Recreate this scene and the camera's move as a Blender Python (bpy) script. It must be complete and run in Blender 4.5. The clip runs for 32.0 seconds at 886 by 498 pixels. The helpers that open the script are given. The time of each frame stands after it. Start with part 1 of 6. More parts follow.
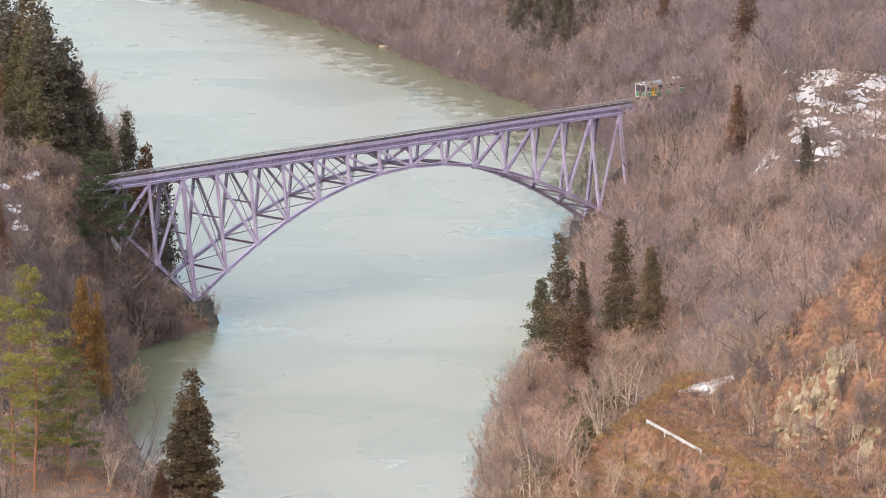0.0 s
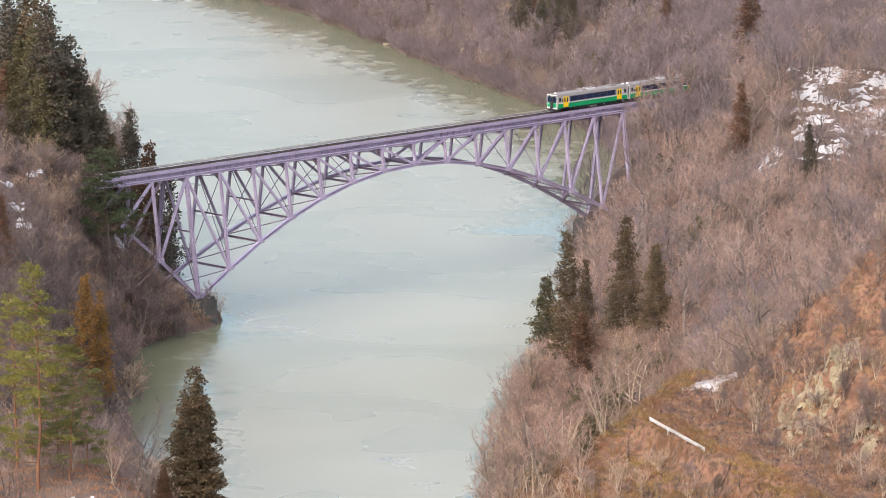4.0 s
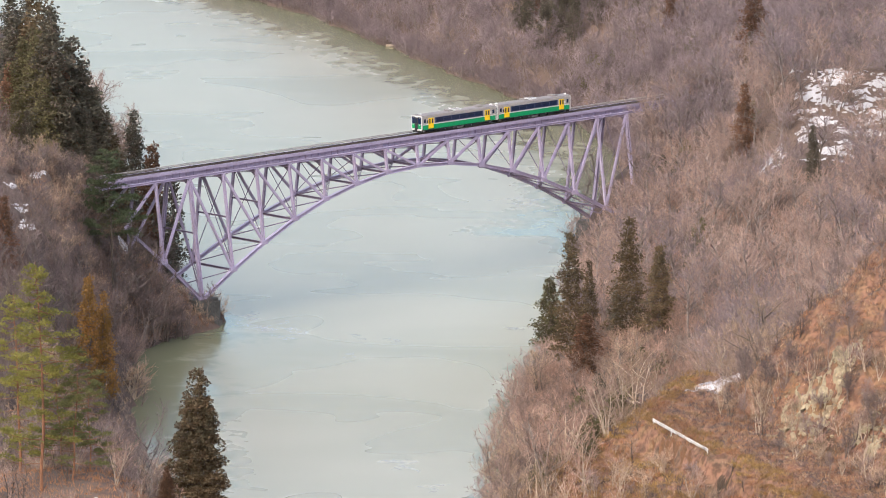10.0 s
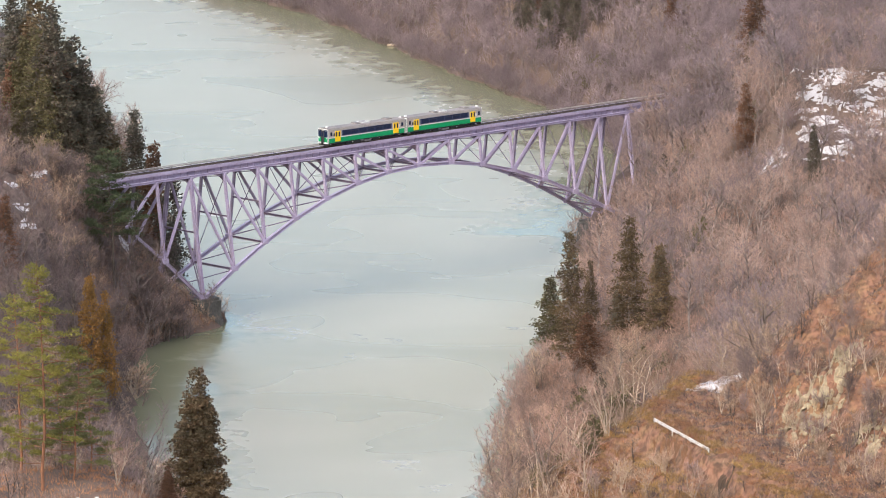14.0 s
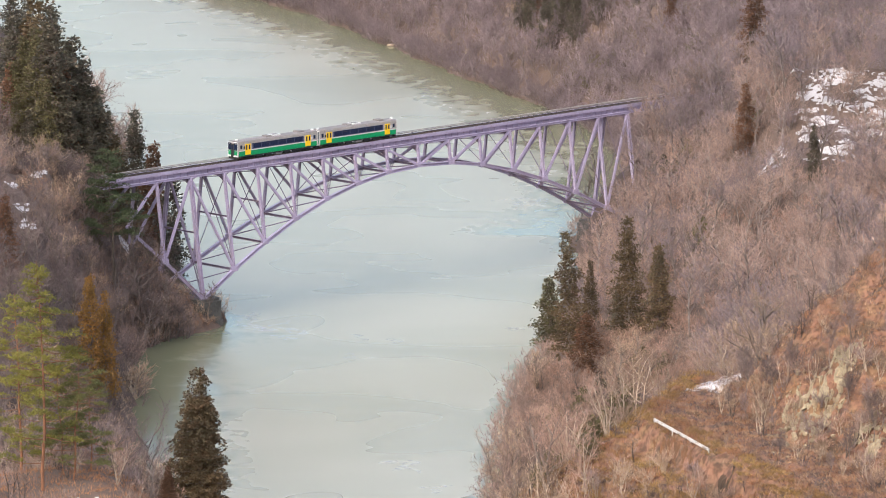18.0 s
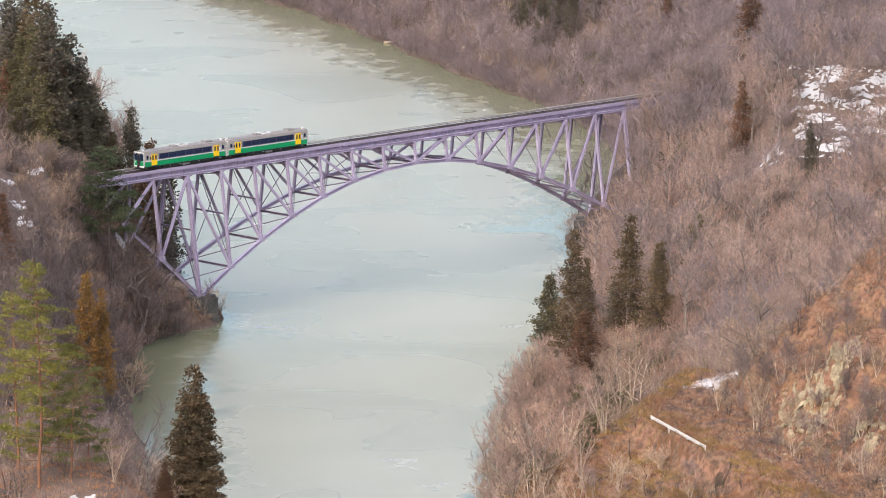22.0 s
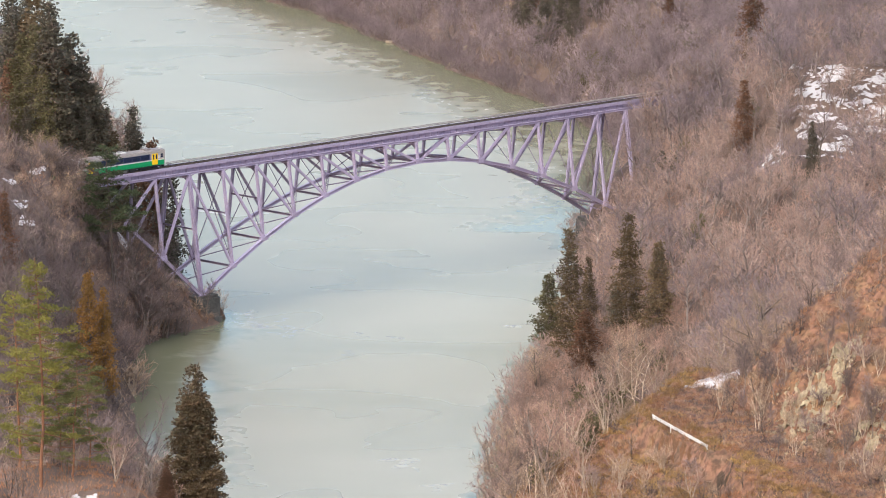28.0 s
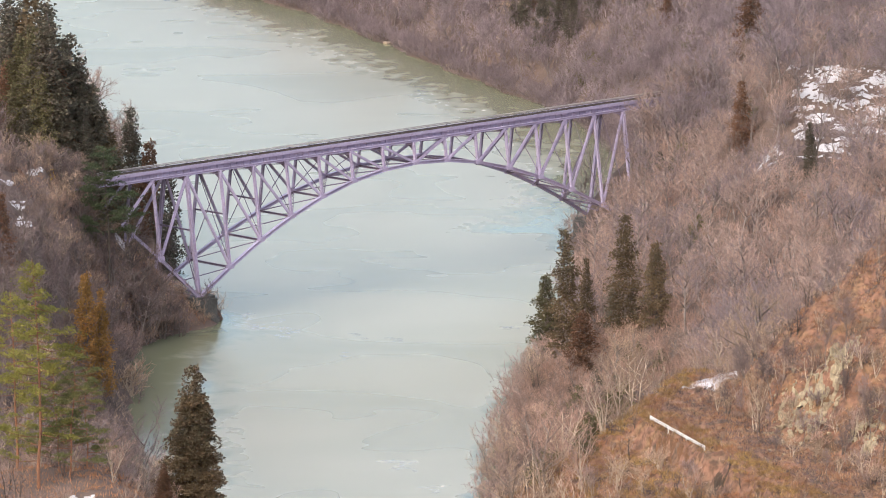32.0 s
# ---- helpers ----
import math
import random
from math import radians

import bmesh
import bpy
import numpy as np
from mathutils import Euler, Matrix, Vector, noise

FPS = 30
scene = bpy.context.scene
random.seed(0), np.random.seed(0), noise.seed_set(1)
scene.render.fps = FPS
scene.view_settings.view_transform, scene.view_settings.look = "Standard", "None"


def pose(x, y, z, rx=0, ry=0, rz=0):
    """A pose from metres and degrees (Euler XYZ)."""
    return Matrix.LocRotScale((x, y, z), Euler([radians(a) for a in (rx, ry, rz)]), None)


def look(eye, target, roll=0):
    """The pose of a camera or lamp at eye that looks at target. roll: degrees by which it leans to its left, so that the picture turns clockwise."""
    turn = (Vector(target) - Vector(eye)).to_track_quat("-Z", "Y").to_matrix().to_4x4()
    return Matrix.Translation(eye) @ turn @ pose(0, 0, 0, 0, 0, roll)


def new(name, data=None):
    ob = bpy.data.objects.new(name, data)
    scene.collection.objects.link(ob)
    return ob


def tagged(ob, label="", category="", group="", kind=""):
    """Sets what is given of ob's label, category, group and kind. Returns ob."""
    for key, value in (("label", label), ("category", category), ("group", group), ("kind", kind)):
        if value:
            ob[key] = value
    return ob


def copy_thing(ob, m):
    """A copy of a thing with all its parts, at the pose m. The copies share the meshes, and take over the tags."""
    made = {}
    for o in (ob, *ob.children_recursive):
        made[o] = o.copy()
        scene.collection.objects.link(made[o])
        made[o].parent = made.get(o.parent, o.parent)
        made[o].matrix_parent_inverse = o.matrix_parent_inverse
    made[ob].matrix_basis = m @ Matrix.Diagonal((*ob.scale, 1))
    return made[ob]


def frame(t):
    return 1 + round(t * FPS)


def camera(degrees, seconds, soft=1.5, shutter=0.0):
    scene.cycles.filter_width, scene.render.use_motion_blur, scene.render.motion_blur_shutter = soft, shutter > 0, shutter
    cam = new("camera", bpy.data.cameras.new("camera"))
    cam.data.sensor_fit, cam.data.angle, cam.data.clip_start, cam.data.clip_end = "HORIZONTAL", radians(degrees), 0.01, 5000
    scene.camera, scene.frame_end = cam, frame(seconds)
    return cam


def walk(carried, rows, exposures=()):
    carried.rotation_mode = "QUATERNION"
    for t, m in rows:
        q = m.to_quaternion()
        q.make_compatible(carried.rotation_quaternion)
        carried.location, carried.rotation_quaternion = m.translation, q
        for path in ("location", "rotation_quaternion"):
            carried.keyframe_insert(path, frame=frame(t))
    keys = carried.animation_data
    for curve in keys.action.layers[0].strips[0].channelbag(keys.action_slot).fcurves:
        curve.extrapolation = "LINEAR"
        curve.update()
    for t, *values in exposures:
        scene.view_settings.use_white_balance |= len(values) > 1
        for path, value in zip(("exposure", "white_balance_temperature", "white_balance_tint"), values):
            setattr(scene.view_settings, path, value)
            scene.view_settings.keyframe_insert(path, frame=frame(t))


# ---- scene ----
cam = camera(9.913, 32.0, soft=1.0)
EYE = (7.25, -943.87, 173.91)
# seconds, pan and tilt of the tripod head in hundredths of a degree
SHAKE = [
    (0.0, 6.0, 4.4), (0.5, 6.9, 4.6), (1.0, 6.0, 3.9), (1.5, 4.9, 2.8), (2.0, 4.9, 3.6), (2.5, 5.1, 4.5), (3.0, 4.0, 2.4),
    (3.5, 3.0, 1.9), (5.5, 1.0, 1.9), (6.0, 1.0, 2.0), (6.5, 0.2, 1.4), (7.0, 0.1, 1.8), (8.0, -0.8, 1.8), (9.0, -1.8, 2.8),
    (10.0, -1.6, 3.4), (10.5, -2.7, 2.1), (11.0, -2.8, 2.8), (12.0, -2.0, 2.8), (13.0, -2.8, 2.8), (14.0, -2.8, 2.8),
    (14.5, -2.8, 2.8), (16.5, -3.5, 2.7), (17.0, -3.0, 1.9)]
SHAKE += [
    (17.5, -2.8, 4.4), (18.0, -2.8, 2.9), (18.5, -1.9, 3.7), (19.0, -1.8, 5.9), (19.5, -2.8, 0.8), (20.0, -1.1, 0.8),
    (20.5, -0.1, 0.0), (21.0, -0.1, 0.8), (22.0, 1.0, -0.1), (23.0, 0.1, 0.2), (24.0, -1.0, 0.1), (25.0, -2.0, 0.2),
    (25.5, -1.8, 0.1), (27.5, -1.8, -0.8), (28.0, -1.1, -0.9), (28.5, -1.0, -0.8), (29.0, -0.9, 0.1), (29.5, -0.1, 1.8),
    (30.0, 0.0, 2.1), (30.5, 0.0, 2.0), (31.0, 0.0, 0.0), (31.5, 0.8, 0.2), (32.0, 1.8, 0.2)]
walk(cam, [(t, Matrix.Translation(EYE) @ pose(0, 0, 0, 0, 0, -0.01 * pan) @ pose(0, 0, 0, 90 - 9.979 + 0.01 * tilt) @ pose(0, 0, 0, 0, 0, -0.156))
           for t, pan, tilt in SHAKE])

# ---- daylight ----
SUN_AZIMUTH, SUN_HEIGHT = 212.0, 42.0  # degrees clockwise from +y, and above the horizon
scene.view_settings.exposure = 1.08
world = bpy.data.worlds.new("hazy_sky")
scene.world = world
world.use_nodes = True
sky = world.node_tree.nodes.new("ShaderNodeTexSky")
sky.sky_type, sky.sun_disc = "NISHITA", False
sky.sun_elevation, sky.sun_rotation = radians(SUN_HEIGHT), radians(SUN_AZIMUTH)
sky.dust_density, sky.air_density, sky.ozone_density = 2.9, 1.1, 0.8
world.node_tree.nodes["Background"].inputs[1].default_value = 0.15
world.node_tree.links.new(sky.outputs[0], world.node_tree.nodes["Background"].inputs[0])
sun = new("sun", bpy.data.lights.new("sun", "SUN"))
sun.data.energy, sun.data.angle, sun.data.color = 1.75, radians(80), (1.0, 0.89, 0.78)
sd = Vector((math.sin(radians(SUN_AZIMUTH)) * math.cos(radians(SUN_HEIGHT)), math.cos(radians(SUN_AZIMUTH)) * math.cos(radians(SUN_HEIGHT)), math.sin(radians(SUN_HEIGHT))))
sun.matrix_world = look(sd * 600, (0, 0, 0))


# ---- materials ----
def material(name, base, second=None, rough=0.8, metal=0.0, scale=1.0, bump=0.0, vary=0.0, fine=8.0, third=None, amount=0.5, spec=0.5):
    """A surface of one colour broken up at two scales by a second (and third) colour, with relief and a shift from piece to piece."""
    m = bpy.data.materials.new(name)
    m.use_nodes = True
    t = m.node_tree
    n, l = t.nodes, t.links
    b = n["Principled BSDF"]
    b.inputs["Roughness"].default_value, b.inputs["Metallic"].default_value = rough, metal
    b.inputs["Specular IOR Level"].default_value = spec
    second = second or tuple(c * 0.72 for c in base)
    co = n.new("ShaderNodeTexCoord")
    big, small = n.new("ShaderNodeTexNoise"), n.new("ShaderNodeTexNoise")
    big.inputs["Scale"].default_value, small.inputs["Scale"].default_value = scale, scale * fine
    big.inputs["Detail"].default_value, small.inputs["Detail"].default_value = 5, 6
    for k in (big, small):
        l.new(co.outputs["Object"], k.inputs["Vector"])
    mix = n.new("ShaderNodeMix")
    mix.data_type = "RGBA"
    ramp = n.new("ShaderNodeMapRange")
    ramp.inputs[1].default_value, ramp.inputs[2].default_value = 0.5 - 0.3 * amount, 0.5 + 0.3 * amount
    l.new(big.outputs[0], ramp.inputs[0])
    l.new(ramp.outputs[0], mix.inputs[0])
    mix.inputs[6].default_value, mix.inputs[7].default_value = (*base, 1), (*second, 1)
    out = mix.outputs[2]
    mix2 = n.new("ShaderNodeMix")
    mix2.data_type = "RGBA"
    ramp2 = n.new("ShaderNodeMapRange")
    ramp2.inputs[1].default_value, ramp2.inputs[2].default_value, ramp2.inputs[4].default_value = 0.45, 0.7, 0.7
    l.new(small.outputs[0], ramp2.inputs[0])
    l.new(ramp2.outputs[0], mix2.inputs[0])
    l.new(out, mix2.inputs[6])
    mix2.inputs[7].default_value = (*(third or tuple(0.6 * (x + y) / 2 for x, y in zip(base, second))), 1)
    out = mix2.outputs[2]
    if vary:
        info, hsv, mr = n.new("ShaderNodeObjectInfo"), n.new("ShaderNodeHueSaturation"), n.new("ShaderNodeMapRange")
        mr.inputs[3].default_value, mr.inputs[4].default_value = 1 - vary, 1 + vary
        l.new(info.outputs["Random"], mr.inputs[0])
        l.new(mr.outputs[0], hsv.inputs["Value"])
        l.new(out, hsv.inputs["Color"])
        out = hsv.outputs[0]
    l.new(out, b.inputs["Base Color"])
    if bump:
        bp = n.new("ShaderNodeBump")
        bp.inputs["Strength"].default_value, bp.inputs["Distance"].default_value = bump, 0.1
        l.new(small.outputs[0], bp.inputs["Height"])
        l.new(bp.outputs[0], b.inputs["Normal"])
    return m


def leafy(name, base, second, vary=0.25, third=None, spread=0.25, through_light=0.42):
    """Foliage or twigs: the tone drifts from clump to clump and from tree to tree."""
    m = material(name, base, second, rough=0.75, scale=0.15, vary=vary, fine=9.0, spec=0.2, third=third, amount=0.35)
    n, l = m.node_tree.nodes, m.node_tree.links
    b = n["Principled BSDF"]
    src = b.inputs["Base Color"].links[0].from_socket
    geo, hsv, mr = n.new("ShaderNodeNewGeometry"), n.new("ShaderNodeHueSaturation"), n.new("ShaderNodeMapRange")
    mr.inputs[3].default_value, mr.inputs[4].default_value = 1 - spread, 1 + spread
    l.new(geo.outputs["Random Per Island"], mr.inputs[0])
    l.new(mr.outputs[0], hsv.inputs["Value"])
    l.new(src, hsv.inputs["Color"])
    l.new(hsv.outputs[0], b.inputs["Base Color"])
    # thin blades and twigs let light through from behind
    glow, mix = n.new("ShaderNodeBsdfTranslucent"), n.new("ShaderNodeMixShader")
    mix.inputs[0].default_value = through_light
    l.new(hsv.outputs[0], glow.inputs["Color"])
    l.new(b.outputs[0], mix.inputs[1])
    l.new(glow.outputs[0], mix.inputs[2])
    l.new(mix.outputs[0], n["Material Output"].inputs["Surface"])
    return m


M_LILAC = material("lilac_paint", (0.425, 0.37, 0.51), (0.365, 0.315, 0.44), 0.45, scale=0.25, third=(0.31, 0.245, 0.33), vary=0.05, fine=12, bump=0.05)
# M_LILAC darkened for the inner parts: their shade under the deck is in the colour
M_LILAC_DARK = material("shaded_lilac_paint", (0.20, 0.155, 0.225), (0.16, 0.12, 0.165), 0.6, scale=0.3, third=(0.16, 0.11, 0.12), vary=0.08)
M_CONCRETE = material("weathered_concrete", (0.13, 0.125, 0.115), (0.07, 0.066, 0.06), 0.9, scale=0.4, bump=0.4, third=(0.04, 0.04, 0.035))
M_SLEEPER = material("tarred_timber", (0.07, 0.055, 0.05), (0.04, 0.032, 0.03), 0.9, scale=2.0, vary=0.35)
M_RAIL = material("worn_rail_steel", (0.22, 0.17, 0.14), (0.15, 0.10, 0.08), 0.4, metal=0.6, scale=1.5)
M_PLANK = material("grey_walkway_board", (0.50, 0.46, 0.43), (0.36, 0.32, 0.30), 0.8, scale=0.8, vary=0.15)
M_BOARD = material("weathered_dark_board", (0.20, 0.175, 0.165), (0.13, 0.115, 0.11), 0.85, scale=0.8, vary=0.2)
M_TWIG = leafy("bare_twigs", (0.353, 0.251, 0.209), (0.238, 0.165, 0.139), 0.34, third=(0.178, 0.125, 0.106), spread=0.1, through_light=0.15)
M_TWIG_RED = leafy("reddish_bare_twigs", (0.436, 0.288, 0.226), (0.309, 0.193, 0.150), 0.3, third=(0.222, 0.145, 0.111), spread=0.1, through_light=0.15)
M_TWIG_GREY = leafy("grey_bare_twigs", (0.235, 0.178, 0.168), (0.155, 0.116, 0.112), 0.4, third=(0.12, 0.09, 0.086), spread=0.1, through_light=0.15)
# bluer copy of M_TWIG: the far woods' haze is mixed into its mauve
M_TWIG_MAUVE = leafy("mauve_grey_bare_twigs", (0.305, 0.240, 0.248), (0.200, 0.155, 0.162), 0.3, third=(0.142, 0.109, 0.115), spread=0.12, through_light=0.15)
M_TWIG_STRAW = leafy("straw_coloured_bare_twigs", (0.484, 0.349, 0.247), (0.331, 0.235, 0.168), 0.3, third=(0.206, 0.144, 0.101), spread=0.15, through_light=0.15)
M_BARK_GREY = material("pale_grey_bark", (0.29, 0.24, 0.215), (0.17, 0.135, 0.12), 0.9, scale=0.6, vary=0.25)
M_BARK_PALE = material("pale_bark", (0.54, 0.44, 0.34), (0.38, 0.29, 0.21), 0.9, scale=1.2, vary=0.25)
M_BARK = material("grey_bark", (0.25, 0.20, 0.17), (0.13, 0.10, 0.085), 0.9, scale=1.2, vary=0.3)
M_BARK_DARK = material("dark_bark", (0.12, 0.09, 0.072), (0.065, 0.05, 0.042), 0.9, scale=1.2, vary=0.3)
M_PINE_BARK = material("orange_pine_bark", (0.30, 0.135, 0.07), (0.15, 0.075, 0.045), 0.9, scale=0.8, vary=0.2)
M_CEDAR = leafy("dark_cedar_foliage", (0.150, 0.138, 0.098), (0.118, 0.110, 0.085), 0.25, third=(0.17, 0.112, 0.085))
M_CEDAR_BROWN = leafy("bronzed_cedar_foliage", (0.235, 0.125, 0.078), (0.165, 0.095, 0.060), 0.25, third=(0.12, 0.082, 0.055))
M_CEDAR_OLIVE = leafy("olive_cedar_foliage", (0.17, 0.152, 0.075), (0.13, 0.12, 0.065), 0.25, third=(0.14, 0.10, 0.07))
M_CEDAR_GOLD = leafy("golden_bronze_cedar_foliage", (0.38, 0.205, 0.07), (0.25, 0.15, 0.055), 0.2, third=(0.24, 0.15, 0.05))
M_CEDAR_DUSK = leafy("brownish_dark_cedar_foliage", (0.172, 0.126, 0.072), (0.108, 0.09, 0.057), 0.2, third=(0.15, 0.088, 0.052))
M_PINE = leafy("pine_needles", (0.28, 0.255, 0.065), (0.19, 0.185, 0.055), 0.2, third=(0.12, 0.125, 0.045))
M_PINE_DARK = leafy("deep_green_needles", (0.19, 0.185, 0.07), (0.135, 0.14, 0.058), 0.2, third=(0.11, 0.105, 0.05))
M_SNOW = material("old_snow", (0.54, 0.525, 0.535), (0.47, 0.455, 0.46), 0.7, scale=0.5, bump=0.3, third=(0.36, 0.34, 0.335))
M_STALK = leafy("bleached_dead_stalks", (0.62, 0.44, 0.29), (0.42, 0.29, 0.19), 0.1, third=(0.35, 0.24, 0.16), through_light=0.1)
# earth brown darkened to paint the shade inside the bank's hollow
M_SHADE_EARTH = material("shade_dark_earth", (0.065, 0.04, 0.024), (0.042, 0.028, 0.018), 0.95, scale=0.8, bump=0.8, third=(0.09, 0.052, 0.028))
M_ROCK = material("pale_weathered_rock", (0.48, 0.41, 0.27), (0.28, 0.215, 0.14), 0.9, scale=0.5, bump=0.8, third=(0.24, 0.19, 0.14), vary=0.25)
M_GRASS = leafy("dry_grass", (0.45, 0.295, 0.11), (0.33, 0.20, 0.085), 0.1, third=(0.18, 0.108, 0.06))
M_GRASS_RUSSET = leafy("russet_dry_grass", (0.40, 0.225, 0.130), (0.29, 0.16, 0.095), 0.1, third=(0.18, 0.105, 0.065))


def ground_material():
    m = material("leaf_litter", (0.155, 0.105, 0.08), (0.105, 0.072, 0.057), 0.95, scale=0.09, bump=1.0, fine=14.0, third=(0.09, 0.062, 0.05))
    n, l = m.node_tree.nodes, m.node_tree.links
    b = n["Principled BSDF"]
    litter = b.inputs["Base Color"].links[0].from_socket
    # ochre and reddish earth on the spur of the road cut
    co, split, noise_a, noise_b = n.new("ShaderNodeTexCoord"), n.new("ShaderNodeSeparateXYZ"), n.new("ShaderNodeTexNoise"), n.new("ShaderNodeTexNoise")
    l.new(co.outputs["Object"], split.inputs[0])
    for k, s in ((noise_a, 0.35), (noise_b, 1.6)):
        k.inputs["Scale"].default_value, k.inputs["Detail"].default_value = s, 7
        l.new(co.outputs["Object"], k.inputs["Vector"])
    earth, tint = n.new("ShaderNodeValToRGB"), n.new("ShaderNodeValToRGB")
    for ramp, src, stops in ((earth, noise_a, ((0.36, (0.235, 0.138, 0.072, 1)), (0.5, (0.245, 0.125, 0.080, 1)), (0.62, (0.15, 0.095, 0.060, 1)))), (tint, noise_b, ((0.38, (0.32, 0.30, 0.29, 1)), (0.60, (1.0, 1.0, 1.0, 1))))):
        e = ramp.color_ramp.elements
        e[0].position, e[0].color = stops[0]
        e[1].position, e[1].color = stops[-1]
        for at, col in stops[1:-1]:
            e.new(at).color = col
        l.new(src.outputs[0], ramp.inputs[0])
    mul = n.new("ShaderNodeMix")
    mul.data_type, mul.blend_type = "RGBA", "MULTIPLY"
    mul.inputs[0].default_value = 0.8
    l.new(earth.outputs[0], mul.inputs[6])
    l.new(tint.outputs[0], mul.inputs[7])
    near, side, both, mix = n.new("ShaderNodeMapRange"), n.new("ShaderNodeMapRange"), n.new("ShaderNodeMath"), n.new("ShaderNodeMix")
    near.inputs[1].default_value, near.inputs[2].default_value = -335, -358
    side.inputs[1].default_value, side.inputs[2].default_value = 4, 12
    l.new(split.outputs[1], near.inputs[0])
    l.new(split.outputs[0], side.inputs[0])
    both.operation = "MULTIPLY"
    l.new(near.outputs[0], both.inputs[0])
    l.new(side.outputs[0], both.inputs[1])
    mix.data_type = "RGBA"
    l.new(both.outputs[0], mix.inputs[0])
    l.new(litter, mix.inputs[6])
    l.new(mul.outputs[2], mix.inputs[7])
    l.new(mix.outputs[2], b.inputs["Base Color"])
    return m


def water_material():
    """Silty green water: ruffled by the wind in the open, calm in the lee of the banks, with their dark reflection in
    the base colour.
    """
    m = bpy.data.materials.new("milky_green_water")
    m.use_nodes = True
    n, l = m.node_tree.nodes, m.node_tree.links
    b = n["Principled BSDF"]
    b.inputs["IOR"].default_value = 1.33

    def noise_at(sx, sy, detail, twist=0.0, turn=0.0):
        mp, tex = n.new("ShaderNodeMapping"), n.new("ShaderNodeTexNoise")
        mp.inputs["Scale"].default_value, mp.inputs["Rotation"].default_value = (sx, sy, 1), (0, 0, radians(turn))
        tex.inputs["Scale"].default_value, tex.inputs["Detail"].default_value, tex.inputs["Distortion"].default_value = 1.0, detail, twist
        l.new(co.outputs["Object"], mp.inputs["Vector"])
        l.new(mp.outputs[0], tex.inputs["Vector"])
        return tex.outputs[0]

    def math_node(kind, a, c):
        k = n.new("ShaderNodeMath")
        k.operation = kind
        for i, v in enumerate((a, c)):
            if isinstance(v, (int, float)):
                k.inputs[i].default_value = v
            else:
                l.new(v, k.inputs[i])
        return k.outputs[0]

    def span(v, a, c, lo, hi):
        k = n.new("ShaderNodeMapRange")
        k.interpolation_type = "SMOOTHSTEP"
        for i, x in ((1, a), (2, c), (3, lo), (4, hi)):
            k.inputs[i].default_value = x
        l.new(v, k.inputs[0])
        return k.outputs[0]

    co = n.new("ShaderNodeTexCoord")
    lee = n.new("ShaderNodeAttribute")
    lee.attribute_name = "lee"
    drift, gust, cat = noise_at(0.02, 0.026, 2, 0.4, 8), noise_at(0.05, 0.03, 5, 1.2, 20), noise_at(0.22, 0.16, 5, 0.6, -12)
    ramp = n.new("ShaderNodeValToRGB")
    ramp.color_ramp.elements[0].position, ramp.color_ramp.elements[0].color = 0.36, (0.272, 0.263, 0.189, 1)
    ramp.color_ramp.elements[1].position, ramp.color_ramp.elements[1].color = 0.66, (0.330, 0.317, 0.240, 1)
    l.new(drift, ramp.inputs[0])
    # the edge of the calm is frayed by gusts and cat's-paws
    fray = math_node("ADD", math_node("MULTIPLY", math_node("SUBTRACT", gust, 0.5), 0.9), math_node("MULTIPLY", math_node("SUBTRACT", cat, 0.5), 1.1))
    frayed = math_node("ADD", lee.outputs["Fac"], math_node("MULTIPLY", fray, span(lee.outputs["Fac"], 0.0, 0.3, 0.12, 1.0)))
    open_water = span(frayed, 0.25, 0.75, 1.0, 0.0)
    # the banks' dark reflection is painted in: darker green base colour near them
    reflection_mix = n.new("ShaderNodeMix")
    reflection_mix.data_type = "RGBA"
    reflection_mix.inputs[6].default_value = (0.170, 0.178, 0.112, 1)
    l.new(open_water, reflection_mix.inputs[0])
    l.new(ramp.outputs[0], reflection_mix.inputs[7])
    l.new(reflection_mix.outputs[2], b.inputs["Base Color"])
    rough = math_node("ADD", math_node("MULTIPLY", open_water, 0.17), math_node("ADD", 0.08, math_node("MULTIPLY", drift, 0.05)))
    l.new(rough, b.inputs["Roughness"])
    bp = n.new("ShaderNodeBump")
    bp.inputs["Distance"].default_value = 0.12
    bp.inputs["Strength"].default_value = 0.015
    l.new(noise_at(0.3, 0.7, 1), bp.inputs["Height"])
    l.new(bp.outputs[0], b.inputs["Normal"])
    return m


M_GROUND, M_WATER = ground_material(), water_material()


